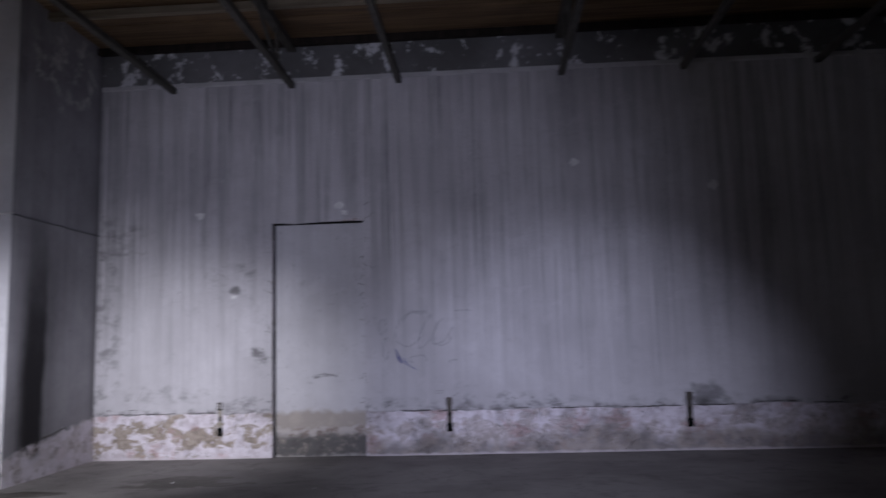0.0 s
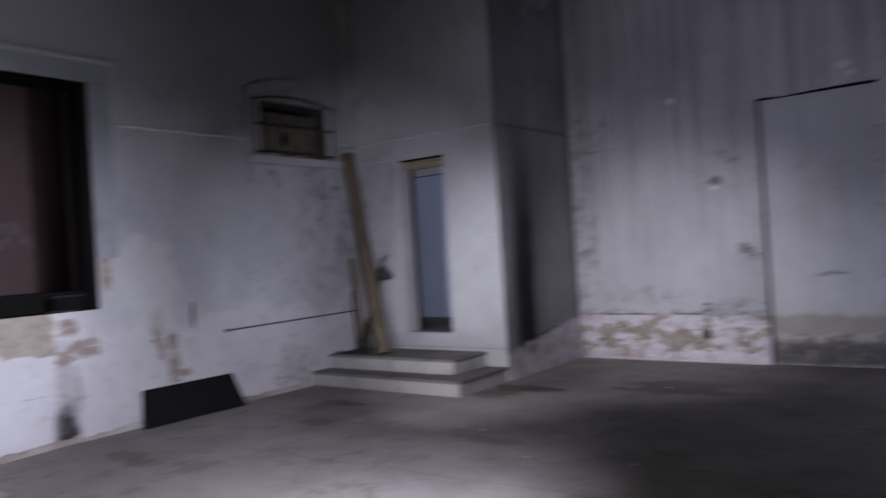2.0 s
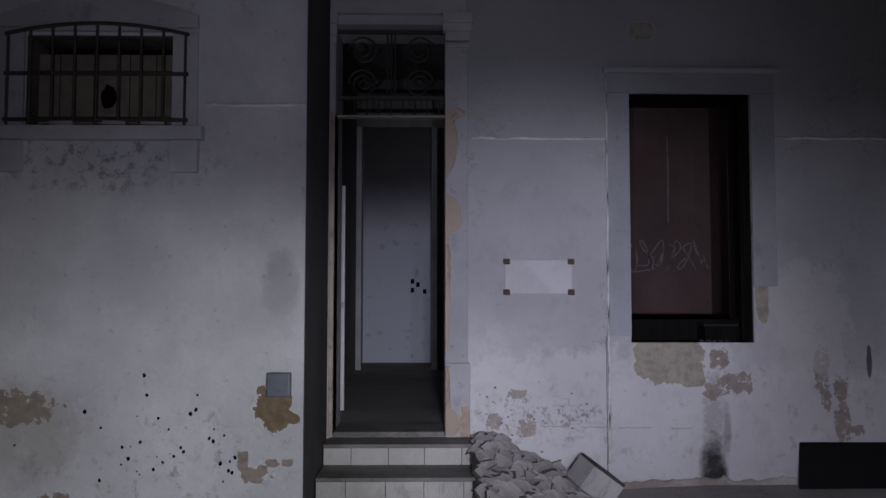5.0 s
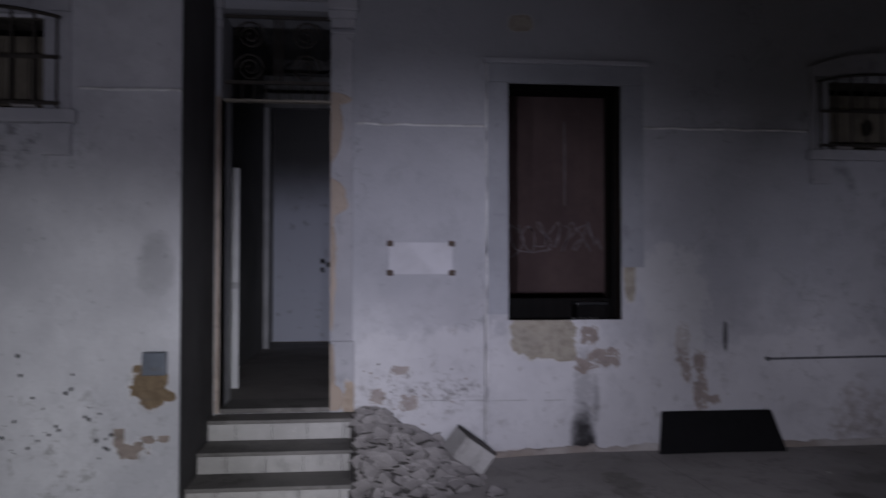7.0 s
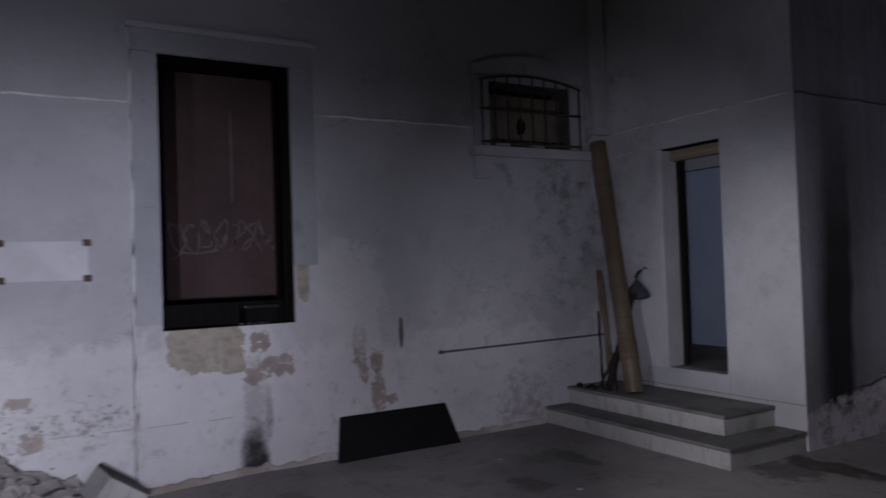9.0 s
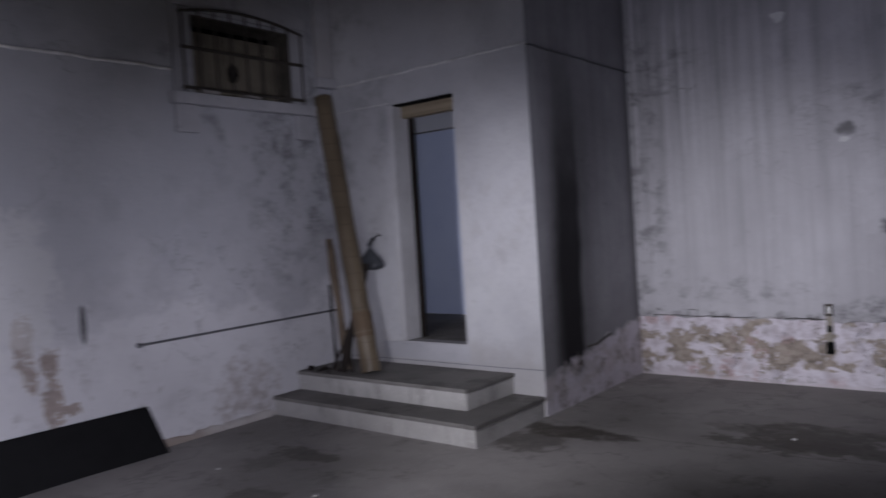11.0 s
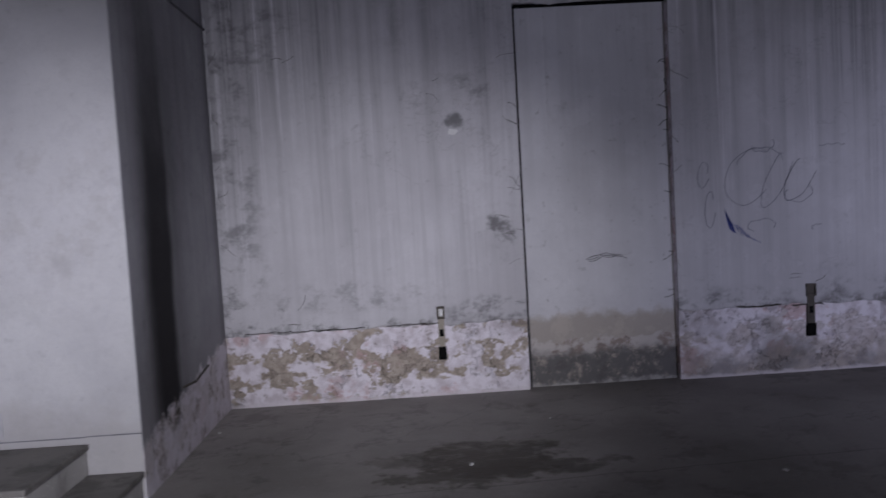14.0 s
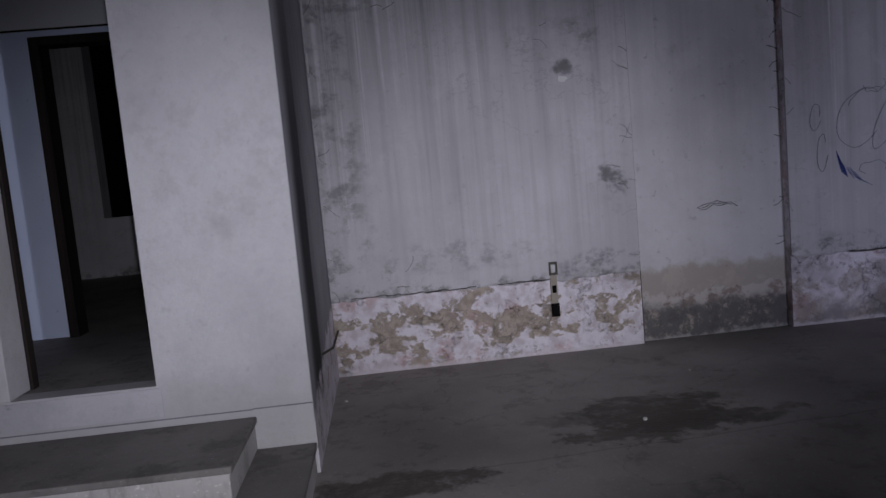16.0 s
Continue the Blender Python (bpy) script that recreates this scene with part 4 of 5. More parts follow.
plaster_bared = plaster("plaster_bared", (0.52, 0.435, 0.37), (0.42, 0.345, 0.285), 0.0, 0.12, grime=(0.2, 0.14, 0.1), shift=29, relief=0.8)
for low, high, bumps, seed in ((2.2, 2.885, ((2.84, 0.05, 0.11), (2.62, 0.3, 0.1)), 1), (1.82, 2.22, ((2.06, 0.15, 0.13), (1.93, 0.13, 0.035)), 2), (1.0, 1.8, ((1.55, 0.3, 0.035), (1.2, 0.25, 0.03)), 3)):
    part("bare_render", shift(bared(1.828, XW + 0.036, low, high, bumps, seed), at), plaster_bared, portal, "bare orange render where the coat has fallen")
for low, high, bumps, seed in ((0.38, 0.9, ((0.46, 0.12, 0.1), (0.68, 0.3, 0.04)), 4),):
    part("bare_render", shift(bared(1.828, XW + 0.056, low, high, bumps, seed), at), plaster_bared, portal, "bare orange render where the coat has fallen")
sill = base("door_sill", "worn stone sill of the entrance", "door sill", (XW, 1.4, 0.36))
part("slab", shift(boxes((XW - 0.4, XW + 0.02, 0.98, 1.823, 0.362, 0.402), bevel=0.01), (XW, 1.4, 0.36)), concrete_tread, sill)

grille = base("transom_grille", "rusty wrought-iron scroll grille over the entrance", "grille", (-6.45, 1.4, 2.84))
at = (-6.45, 1.4, 2.84)
part("rail", shift(boxes((-6.49, -6.42, 0.976, 1.824, 2.825, 2.843), bevel=0.004), at), plaster_ochre, grille, "pale transom rail")
for z in (2.97, 3.5):
    part("frame", shift(boxes((-6.465, -6.435, 0.98, 1.82, z, z + 0.025)), at), iron, grille)
for i in range(9):
    y = 1.02 + 0.76 * i / 8
    part("bar", shift(tube([(-6.45, y, 2.84), (-6.45, y, 2.98)], 0.006, 6), at), iron, grille)
for s in (-1, 1):
    for cz, r in ((3.1, 0.12), (3.36, 0.12)):
        pts = []
        for j in range(34):
            a = j * 0.42
            rr = r * (1 - j / 40)
            pts.append((-6.45, 1.4 + s * (0.22 + rr * math.cos(a)), cz + rr * math.sin(a)))
        part("scroll", shift(tube(pts, 0.008, 6), at), iron, grille)
for y in (1.37, 1.4, 1.43):
    part("bar", shift(tube([(-6.45, y, 2.99), (-6.45, y, 3.51)], 0.007, 6), at), iron, grille)

leaf = base("white_board", "tall white painted board standing in the corridor", "board", (-7.42, 0.83, 0.385))
at = (-7.42, 0.83, 0.385)
part("face", shift(boxes((-7.45, -7.4, 0.705, 0.935, 0.386, 2.42), bevel=0.006), at), board_white, leaf)
part("batten", shift(boxes((-7.4, -7.388, 0.71, 0.93, 1.3, 1.36), bevel=0.003), at), white_paint, leaf)

end_door = base("corridor_door", "pale door at the corridor's end, darkened above", "door", (-11.5, 1.25, 0.385))
at = (-11.5, 1.25, 0.385)
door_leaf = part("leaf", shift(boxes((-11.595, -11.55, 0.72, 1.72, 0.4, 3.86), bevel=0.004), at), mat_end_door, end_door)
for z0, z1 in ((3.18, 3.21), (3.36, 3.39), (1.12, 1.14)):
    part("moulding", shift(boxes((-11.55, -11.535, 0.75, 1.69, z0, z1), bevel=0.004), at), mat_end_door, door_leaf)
for y, z in ((1.42, 1.55), (1.42, 1.42), (1.6, 1.4), (1.5, 1.5)):
    part("mark", shift(boxes((-11.552, -11.545, y, y + 0.05, z, z + 0.07)), at), hole_black, door_leaf, "dark lock plate")
inner_frame = base("corridor_frame", "white timber frame across the corridor", "door frame", (-10.7, 1.3, 0.385))
at = (-10.7, 1.3, 0.385)
for y0, y1 in ((0.702, 0.775), (1.725, 1.8)):
    part("post", shift(boxes((-10.8, -10.68, y0, y1, 0.386, 3.68), bevel=0.006), at), white_paint, inner_frame)
# added near-black sheet for the dark strip beside the frame
part("dark_filler", shift(boxes((-10.79, -10.7, 1.802, 1.978, 0.386, 3.68)), at), plaster_blackish, inner_frame, "dark sheet filling the side of the frame")
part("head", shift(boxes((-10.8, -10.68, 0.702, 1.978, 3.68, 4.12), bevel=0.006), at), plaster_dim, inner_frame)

# ---- large window ----
window_1 = base("window_1", "black wooden window frame without glass", "window", (-6.6, 3.73, 1.07), kind="structure")
at = (-6.6, 3.73, 1.07)
y0, y1, z0, z1 = WIN
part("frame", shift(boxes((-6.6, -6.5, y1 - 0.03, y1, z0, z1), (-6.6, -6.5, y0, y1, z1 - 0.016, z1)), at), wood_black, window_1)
# rail kept near-black for the sill's shadow along the window bottom
part("shadow_rail", shift(boxes((-6.66, -6.55, y0 + 0.02, y1 - 0.02, z0, z0 + 0.17), bevel=0.006), at), wood_black, window_1)
part("reveal", shift(boxes((-6.78, XW - 0.02, y0 + 0.001, y0 + 0.006, z0, z1), (-6.78, XW - 0.02, y0, y1, z0 + 0.001, z0 + 0.006), (-6.78, XW - 0.02, y0, y1, z1 - 0.006, z1 - 0.001)), at), wood_black, window_1, "near-black reveal lining")
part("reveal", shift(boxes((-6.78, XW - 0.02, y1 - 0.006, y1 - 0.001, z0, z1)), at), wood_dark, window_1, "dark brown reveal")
surround = base("window_surround", "raised grey plaster band round the window", "window surround", (XW, 3.73, 1.07))
at = (XW, 3.73, 1.07)
part("side_band", shift(boxes((XW, XW + 0.018, 3.08, y0, 1.12, 3.005), bevel=0.005), at), plaster_surround, surround)
part("side_band", shift(boxes((XW, XW + 0.014, y1, 4.39, 1.5, 3.005), bevel=0.005), at), plaster_surround, surround)
part("head_band", shift(boxes((XW, XW + 0.018, 3.08, 4.39, 3.007, 3.16), bevel=0.005), at), plaster_surround, surround)
part("cap", shift(boxes((XW, XW + 0.05, 3.05, 4.42, 3.16, 3.2), bevel=0.008), at), plaster_west, surround)
crate = base("crate", "small black box on the window sill", "box", (-6.5, 3.98, 1.076))
part("body", shift(boxes((-6.53, -6.36, 3.83, 4.08, 1.077, 1.19), bevel=0.008), (-6.5, 3.98, 1.076)), wood_black, crate)
part("lid", shift(boxes((-6.535, -6.355, 3.825, 4.085, 1.19, 1.215), bevel=0.006), (-6.5, 3.98, 1.076)), black_plastic, crate)
for i in range(5):
    y = 3.8 + 0.05 * i
    bm = boxes((-0.016, 0.016, -0.012, 0.012, -0.004, 0.004))
    shard = tagged(part("glass_shard", bm, metal_bright), "broken glass shard on the window sill", "glass shard", "shards on the sill")
    shard.matrix_world = pose(-6.37 + 0.01 * (i % 2), y, 1.085, 8 * i, 5, 33 * i)

scrawl = base("chalk_scrawl", "pale illegible scrawl on the pink wall", "graffiti", (-9.5, 4.4, 1.9))
at = (-9.5, 4.4, 1.9)
for j in range(7):
    u, pts = 3.9 + j * 0.165, []
    for i in range(16):
        a = i * 0.55 + j
        pts.append((u + 0.012 * i * 0.6 + 0.07 * math.cos(a * (1 + 0.2 * (j % 3))), 1.88 + 0.16 * math.sin(a * 0.9 + j) + 0.04 * math.cos(a * 2.1)))
    part("stroke", shift(ribbon("x", -9.5, pts, 0.02), at), chalk, scrawl)
part("stroke", shift(ribbon("x", -9.5, [(3.9, 1.62), (4.0, 1.7), (4.15, 1.68), (4.4, 1.72)], 0.022), at), chalk, scrawl)
part("streak", shift(ribbon("x", -9.5, [(4.57, 3.33), (4.575, 2.9), (4.57, 2.27)], 0.024), at), chalk, scrawl, "vertical pale streak")


# ---- barred openings ----
reveal_brown = simple("reveal_brown", (0.11, 0.1, 0.085), 0.9, 0.0, 0.5, 6)


def barred_window(cy, x):
    name = "barred_window"
    ob = base(name, "boarded high opening behind rusty iron bars, arched plaster surround", "barred window", (x, cy, 2.48), "barred windows")
    at = (x, cy, 2.48)
    part("sill", shift(boxes((x, x + 0.09, cy - 0.667, cy + 0.667, 2.405, 2.49), bevel=0.008), at), plaster_trim, ob)
    for s in (-1, 1):
        a, b = sorted((cy + s * 0.46, cy + s * 0.635))
        part("corbel", shift(boxes((x, x + 0.06, a, b, 2.205, 2.403), bevel=0.008), at), plaster_trim, ob)
        a, b = sorted((cy + s * 0.462, cy + s * 0.62))
        part("side_band", shift(boxes((x, x + 0.03, a, b, 2.492, 3.12), bevel=0.006), at), plaster_trim, ob)
    bm, low, high = bmesh.new(), [], []
    for i in range(21):
        u = -0.62 + 1.24 * i / 20
        rise = 0.13 * (1 - (u / 0.62) ** 2)
        for rows, z in ((low, 3.1 if abs(u) < 0.46 else 3.122), (high, 3.2 + rise)):
            rows.append([bm.verts.new((x + d, cy + u, z)) for d in (0.0, 0.035)])
    for i in range(20):
        bm.faces.new([low[i][1], low[i + 1][1], high[i + 1][1], high[i][1]])
        bm.faces.new([high[i][0], high[i][1], high[i + 1][1], high[i + 1][0]])
        bm.faces.new([low[i][0], low[i + 1][0], low[i + 1][1], low[i][1]])
    for r in (0, 20):
        bm.faces.new([low[r][0], low[r][1], high[r][1], high[r][0]])
    bmesh.ops.recalc_face_normals(bm, faces=bm.faces)
    part("arched_head", shift(bm, at), plaster_trim, ob)
    board = part("board", shift(boxes((x - 0.17, x - 0.14, cy - 0.46, cy + 0.46, 2.5, 3.0)), at), board_grey, ob, "weathered grey board")
    part("backing", shift(boxes((x - 0.3, x - 0.25, cy - 0.46, cy + 0.46, 2.5, 3.08)), at), hole_black, ob, "darkness behind the board")
    # thin brown liners darken the sides of the opening
    for y0, y1, z0, z1 in ((cy - 0.46, cy - 0.452, 2.5, 3.08), (cy + 0.452, cy + 0.46, 2.5, 3.08), (cy - 0.452, cy + 0.452, 3.07, 3.08), (cy - 0.452, cy + 0.452, 2.5, 2.506)):
        part("reveal", shift(boxes((x - 0.245, x - 0.004, y0, y1, z0, z1)), at), reveal_brown, ob, "brown lining of the reveal")
    for u in (-0.32, -0.1, 0.13, 0.3):
        part("joint", shift(boxes((x - 0.142, x - 0.1385, cy + u, cy + u + 0.005, 2.506, 3.0)), at), hole_black, board, "dark joint between the boards")
    part("break", shift(patch("x", x - 0.139, cy + 0.0, 2.72, 0.05, 0.07, 31), at), hole_black, board, "hole broken through the board")
    for z in (2.53, 2.82):
        part("cross_bar", shift(boxes((x + 0.045, x + 0.055, cy - 0.57, cy + 0.57, z - 0.012, z + 0.012)), at), iron, ob)
    pts = [(x + 0.05, cy + u, 3.07 + 0.07 * (1 - (u / 0.57) ** 2)) for u in [-0.57 + 0.057 * i for i in range(21)]]
    part("top_bar", shift(tube(pts, 0.012, 6), at), iron, ob)
    for i in range(9):
        u = -0.55 + 1.1 * i / 8
        part("bar", shift(tube([(x + 0.05, cy + u, 2.492), (x + 0.05, cy + u, 3.07 + 0.07 * (1 - (u / 0.57) ** 2))], 0.009, 6), at), iron, ob)
    return ob


random.seed(17)
for x, cy, spots in ((XS, VENT_S, (-0.2, 0.12, 0.36)), (XW, VENT_N, (-0.36, 0.02))):
    for u in spots:
        bm = boxes((-0.03, 0.03, -0.07, 0.07, -0.012, 0.012), bevel=0.006)
        for v in bm.verts:
            v.co += 0.008 * noise.noise_vector(v.co * 30 + Vector((u * 9, x, 0)))
        stone = tagged(part("sill_stone", bm, concrete_rubble), "flat broken stone lying on the window sill", "stone", "stones on the sills")
        stone.matrix_world = pose(x + 0.055, cy + u, 2.505, 0, 0, random.uniform(-14, 14))
barred_window(VENT_N, XW)
barred_window(VENT_S, XS)

# ---- wall fittings and marks ----
rust_metal = simple("rust_metal", (0.13, 0.09, 0.07), 0.85, 0.0, 0.5, 30)
plaque = base("wall_plate", "blank white plate fixed by four corner clips", "plaque", (XW, 2.545, 1.57))
at = (XW, 2.545, 1.57)
part("plate", shift(boxes((XW, XW + 0.006, 2.29, 2.8, 1.445, 1.7), bevel=0.002), at), simple("plate_white", (0.62, 0.62, 0.66), 0.7, 0, 0.15, 3), plaque)
for u in (2.297, 2.793):
    for v in (1.455, 1.69):
        clip = part("clip", shift(boxes((XW + 0.003, XW + 0.02, u - 0.026, u + 0.026, v - 0.022, v + 0.022), bevel=0.006), at), rust_metal, plaque, "rusty corner clip")
        part("screw", shift(boxes((XW + 0.018, XW + 0.024, u - 0.009, u + 0.009, v - 0.009, v + 0.009), bevel=0.003), at), iron, clip)

meter = base("junction_box", "blue-grey metal junction box on the wall", "junction box", (XS, 0.785, 0.895))
at = (XS, 0.785, 0.895)
part("body", shift(boxes((XS, XS + 0.06, 0.713, 0.857, 0.82, 0.967), bevel=0.008), at), metal_box, meter)
lid = part("lid", shift(boxes((XS + 0.06, XS + 0.07, 0.718, 0.852, 0.825, 0.962), bevel=0.004), at), metal_box, meter)
for y in (0.775, 0.795, 0.825):
    part("mark", shift(boxes((XS + 0.07, XS + 0.0725, y, y + 0.012, 0.85, 0.875)), at), cable_grey, lid, "small pale print")

seam = simple("seam", (0.2, 0.195, 0.19), 0.9)
for u0, u1, z in ((2.55, 2.74, 0.435), (2.86, 3.06, 0.43), (3.14, 3.4, 0.425), (3.55, 3.72, 0.42)):
    pts = [(u0 + (u1 - u0) * i / 20, z + 0.012 * noise.noise((u0 + i * 0.4, 3, 1))) for i in range(21)]
    part("crack", ribbon("x", XW, pts, 0.004), seam, wall_west)
part("crack", ribbon("x", XW, [(3.062 + 0.006 * noise.noise((i * 0.5, 1, 7)), 1.12 - 0.055 * i) for i in range(21)], 0.009), seam, wall_west)
random.seed(13)
for i in range(20):
    u, v = random.uniform(2.08, 2.95), random.gauss(0.58, 0.12)
    r = random.uniform(0.003, 0.009)
    part("chip", patch("x", XW, u, v, r * 1.3, r, i + 60, 0.5, 0.002, 9), plaster_rust if i % 3 else seam, wall_west)

random.seed(3)
for i in range(46):
    u, v = random.gauss(0.25, 0.3), random.gauss(0.55, 0.22)
    if u < 0.55 and v > 0.05:
        r = random.uniform(0.004, 0.012)
        part("chip", patch("x", XS, u, v, r, r * 1.2, i, 0.4, 0.002, 9), hole_black, wall_south)

for u, v, r, seed in ((-1.38, 2.93, 0.06, 1), (-1.33, 2.84, 0.04, 2), (-3.08, 2.86, 0.045, 3), (1.41, 3.34, 0.055, 4), (-2.66, 1.87, 0.03, 5), (3.0, 3.0, 0.06, 6)):
    part("paper_scrap", patch("y", YN, u, v, r, r * 0.8, seed, 0.6, 0.012, 14), paper, wall_north, "white scrap left on the wall")


def cable(name, label, points, radius, material):
    return tagged(part(name, tube(points, radius, 6), material, smooth=True), label, "cable")


def wavy(axis, d, u0, u1, z, n, seed):
    return [place(axis, u0 + (u1 - u0) * i / n, z + 0.012 * noise.noise((i * 0.5, seed, 0)), d) for i in range(n + 1)]


cable("wall_cable", "thin white cable along the plaster wall", wavy("x", XW + 0.008, 2.03, 3.07, 2.645, 14, 1), 0.011, cable_white)
cable("wall_cable", "thin white cable along the plaster wall", wavy("x", XW + 0.008, 4.4, 5.84, 2.655, 18, 2), 0.011, cable_white)
cable("wall_cable", "thin white cable along the plaster wall", wavy("x", XS + 0.008, 0.3, 0.93, 2.637, 10, 3), 0.01, cable_white)
cable("wall_cable", "thin white cable along the plaster wall", wavy("y", YB - 0.008, -6.33, XB + 0.008, 2.67, 22, 4), 0.009, cable_white)
cable("wall_cable", "thin grey cable along the sooty wall", wavy("x", XB + 0.01, YB, YN, 2.66, 18, 5), 0.007, cable_grey)
cable("wall_cable", "thin white cable beside the doorway", wavy("y", YB - 0.006, -6.33, -5.68, 2.45, 10, 6), 0.005, cable_white)
cable("wall_cable", "white cable running down the window surround", [(XW + 0.022, 3.075 + 0.004 * math.sin(i), 3.15 - 0.13 * i) for i in range(24)], 0.009, cable_white)
rod = tagged(part("wall_rod", tube([(XW + 0.02, 5.45, 0.735), (XW + 0.02, 7.3, 0.75)], 0.009, 8), cable_grey), "thin grey rod fixed along the wall", "rod")
part("end_cap", tube([(XW, 5.45, 0.735), (XW + 0.035, 5.45, 0.735)], 0.018, 8), cable_grey, rod)
spike = tagged(part("iron_spike", tube([(XB, 8.05, 0.4), (XB + 0.06, 8.1, 0.42), (XB + 0.08, 8.3, 0.47)], 0.007, 6), iron), "bent iron spike in the sooty wall", "spike")
chute = base("downpipe", "boxed white pipe in the wall corner", "pipe", (XW, 7.27, 2.7))
part("shaft", shift(boxes((XW, XW + 0.07, 7.2, 7.36, 2.74, 4.9), bevel=0.015), (XW, 7.27, 2.7)), plaster_bay, chute)
part("foot", shift(boxes((XW, XW + 0.085, 7.17, 7.385, 2.66, 2.74), bevel=0.01), (XW, 7.27, 2.7)), plaster_trim, chute)


def socket_bracket(x, big):
    ob = base("wall_bracket", "old metal bracket above a dark slot in the wall", "bracket", (x, YN, 0.45), "brackets on the wall")
    at = (x, YN, 0.45)
    w = 0.028 if not big else 0.035
    part("backing", shift(boxes((x - w * 0.8, x + w * 0.8, YN - 0.004, YN + 0.016, 0.27, 0.64)), at), plaster_ochre if not big else iron, ob)
    part("buckle", shift(boxes((x - w, x + w, YN - 0.02, YN - 0.002, 0.555, 0.57), (x - w, x + w, YN - 0.02, YN - 0.002, 0.63, 0.645), (x - w, x - w + 0.01, YN - 0.02, YN - 0.002, 0.57, 0.63), (x + w - 0.01, x + w, YN - 0.02, YN - 0.002, 0.57, 0.63)), at), iron, ob)
    part("plate", shift(boxes((x - w + 0.012, x + w - 0.012, YN - 0.014, YN - 0.003, 0.573, 0.627), bevel=0.003), at), metal_bright if not big else iron, ob)
    part("hole", shift(boxes((x - 0.014, x + 0.014, YN - 0.007, YN - 0.0045, 0.43, 0.48)), at), hole_black, ob)
    part("slot", shift(boxes((x - w, x + w, YN - 0.009, YN + 0.01, 0.262, 0.355), bevel=0.003), at), hole_black, ob)


for x, big in ((-2.817, False), (-0.135, True), (2.565, True)):
    socket_bracket(x, big)

scribble = base("wall_scribble", "loops of grey and blue pen scribbled on the plaster", "graffiti", (-0.5, YN, 1.4))
at = (-0.5, YN, 1.4)


def loop(cu, cv, ru, rv, lean, a0, a1, drift=0.0):
    """Part of a slanted hand-drawn loop."""
    pts = []
    for i in range(25):
        a = radians(a0 + (a1 - a0) * i / 24)
        u, v = ru * math.cos(a) + drift * i / 24, rv * math.sin(a)
        pts.append((cu + u + lean * v, cv + v + 0.006 * math.sin(i * 0.9)))
    return pts


for row in ((-0.56, 1.44, 0.17, 0.2, 0.25, 60, 330, 0.0), (-0.5, 1.5, 0.2, 0.14, 0.1, 20, 170, 0.05), (-0.4, 1.4, 0.06, 0.19, 0.45, 80, 400, 0.06),
            (-0.24, 1.4, 0.07, 0.15, 0.5, 100, 380, 0.08), (-0.2, 1.3, 0.1, 0.06, 0.3, 150, 420, 0.0), (-0.5, 1.08, 0.12, 0.05, 0.2, -20, 230, 0.05),
            (-0.9, 1.47, 0.04, 0.09, 0.2, 0, 340, 0.02), (-0.86, 1.22, 0.035, 0.13, 0.1, 30, 350, 0.02), (-0.08, 1.02, 0.12, 0.05, -0.4, 60, 170, 0.1),
            (-0.45, 1.66, 0.08, 0.05, 0.2, 180, 400, 0.0), (0.05, 1.62, 0.1, 0.02, 0.3, 20, 160, 0.0)):
    part("loop", shift(ribbon("y", YN, loop(*row), 0.006), at), ink_grey, scribble)
for i in range(7):
    pts = [(-0.745 + 0.006 * i, 1.22 - 0.014 * i), (-0.73 + 0.006 * i, 1.15 - 0.006 * i), (-0.71 + 0.007 * i, 1.07 - 0.006 * i)]
    part("stroke", shift(ribbon("y", YN, pts, 0.006), at), ink_blue, scribble, "blue pen stroke")
for i in range(4):
    pts = [(-0.68 + 0.01 * i, 1.1), (-0.65 + 0.03 * i, 1.06 - 0.02 * i), (-0.62 + 0.045 * i, 1.02 - 0.02 * i)]
    part("stroke", shift(ribbon("y", YN, pts, 0.004), at), ink_blue, scribble, "thin blue pen stroke")
for i in range(3):
    pts = [(-1.74 + 0.05 * j + 0.01 * i, 0.91 + 0.035 * math.sin(j * 0.55) - 0.012 * i + 0.008 * math.sin(j * 2.9 + i)) for j in range(7 - i)]
    part("crack", ribbon("y", 9.11, pts, 0.006), plaster_blackish, wall_recess)
random.seed(21)


def crack_line(u, v, length, heading):
    """A short broken crack."""
    pts = [(u, v)]
    for i in range(7):
        heading += random.uniform(-0.4, 0.4)
        u, v = u + length / 7 * math.cos(heading), v + length / 7 * math.sin(heading)
        pts.append((u, v))
    return pts


crack_dirt = simple("crack_dirt", (0.2, 0.195, 0.19), 0.9)
for u, way in ((-2.2, math.pi), (-1.1, 0.0), (XB + 0.01, 0.0)):
    for i in range(9):
        v = random.uniform(0.55, 3.0)
        part("crack", ribbon("y", YN, crack_line(u, v, random.uniform(0.04, 0.16), way + random.uniform(-0.9, 0.9)), random.uniform(0.002, 0.006)), crack_dirt, wall_north)
for i in range(16):
    part("crack", ribbon("y", 9.11, crack_line(-1.1, random.uniform(0.5, 2.5), random.uniform(0.03, 0.09), math.pi + random.uniform(-0.9, 0.9)), random.uniform(0.004, 0.01)), crack_dirt, wall_recess)
for u, v, n in ((-2.9, 2.2, 2), (-2.35, 1.22, 4), (-3.9, 2.5, 2), (0.5, 0.7, 2), (-0.2, 0.62, 3), (-3.9, 0.62, 3)):
    for i in range(n):
        part("crack", ribbon("y", YN, crack_line(u + random.uniform(-0.15, 0.15), v + random.uniform(-0.1, 0.1), random.uniform(0.05, 0.14), random.uniform(-0.3, 0.3)), random.uniform(0.003, 0.007)), crack_dirt, wall_north)
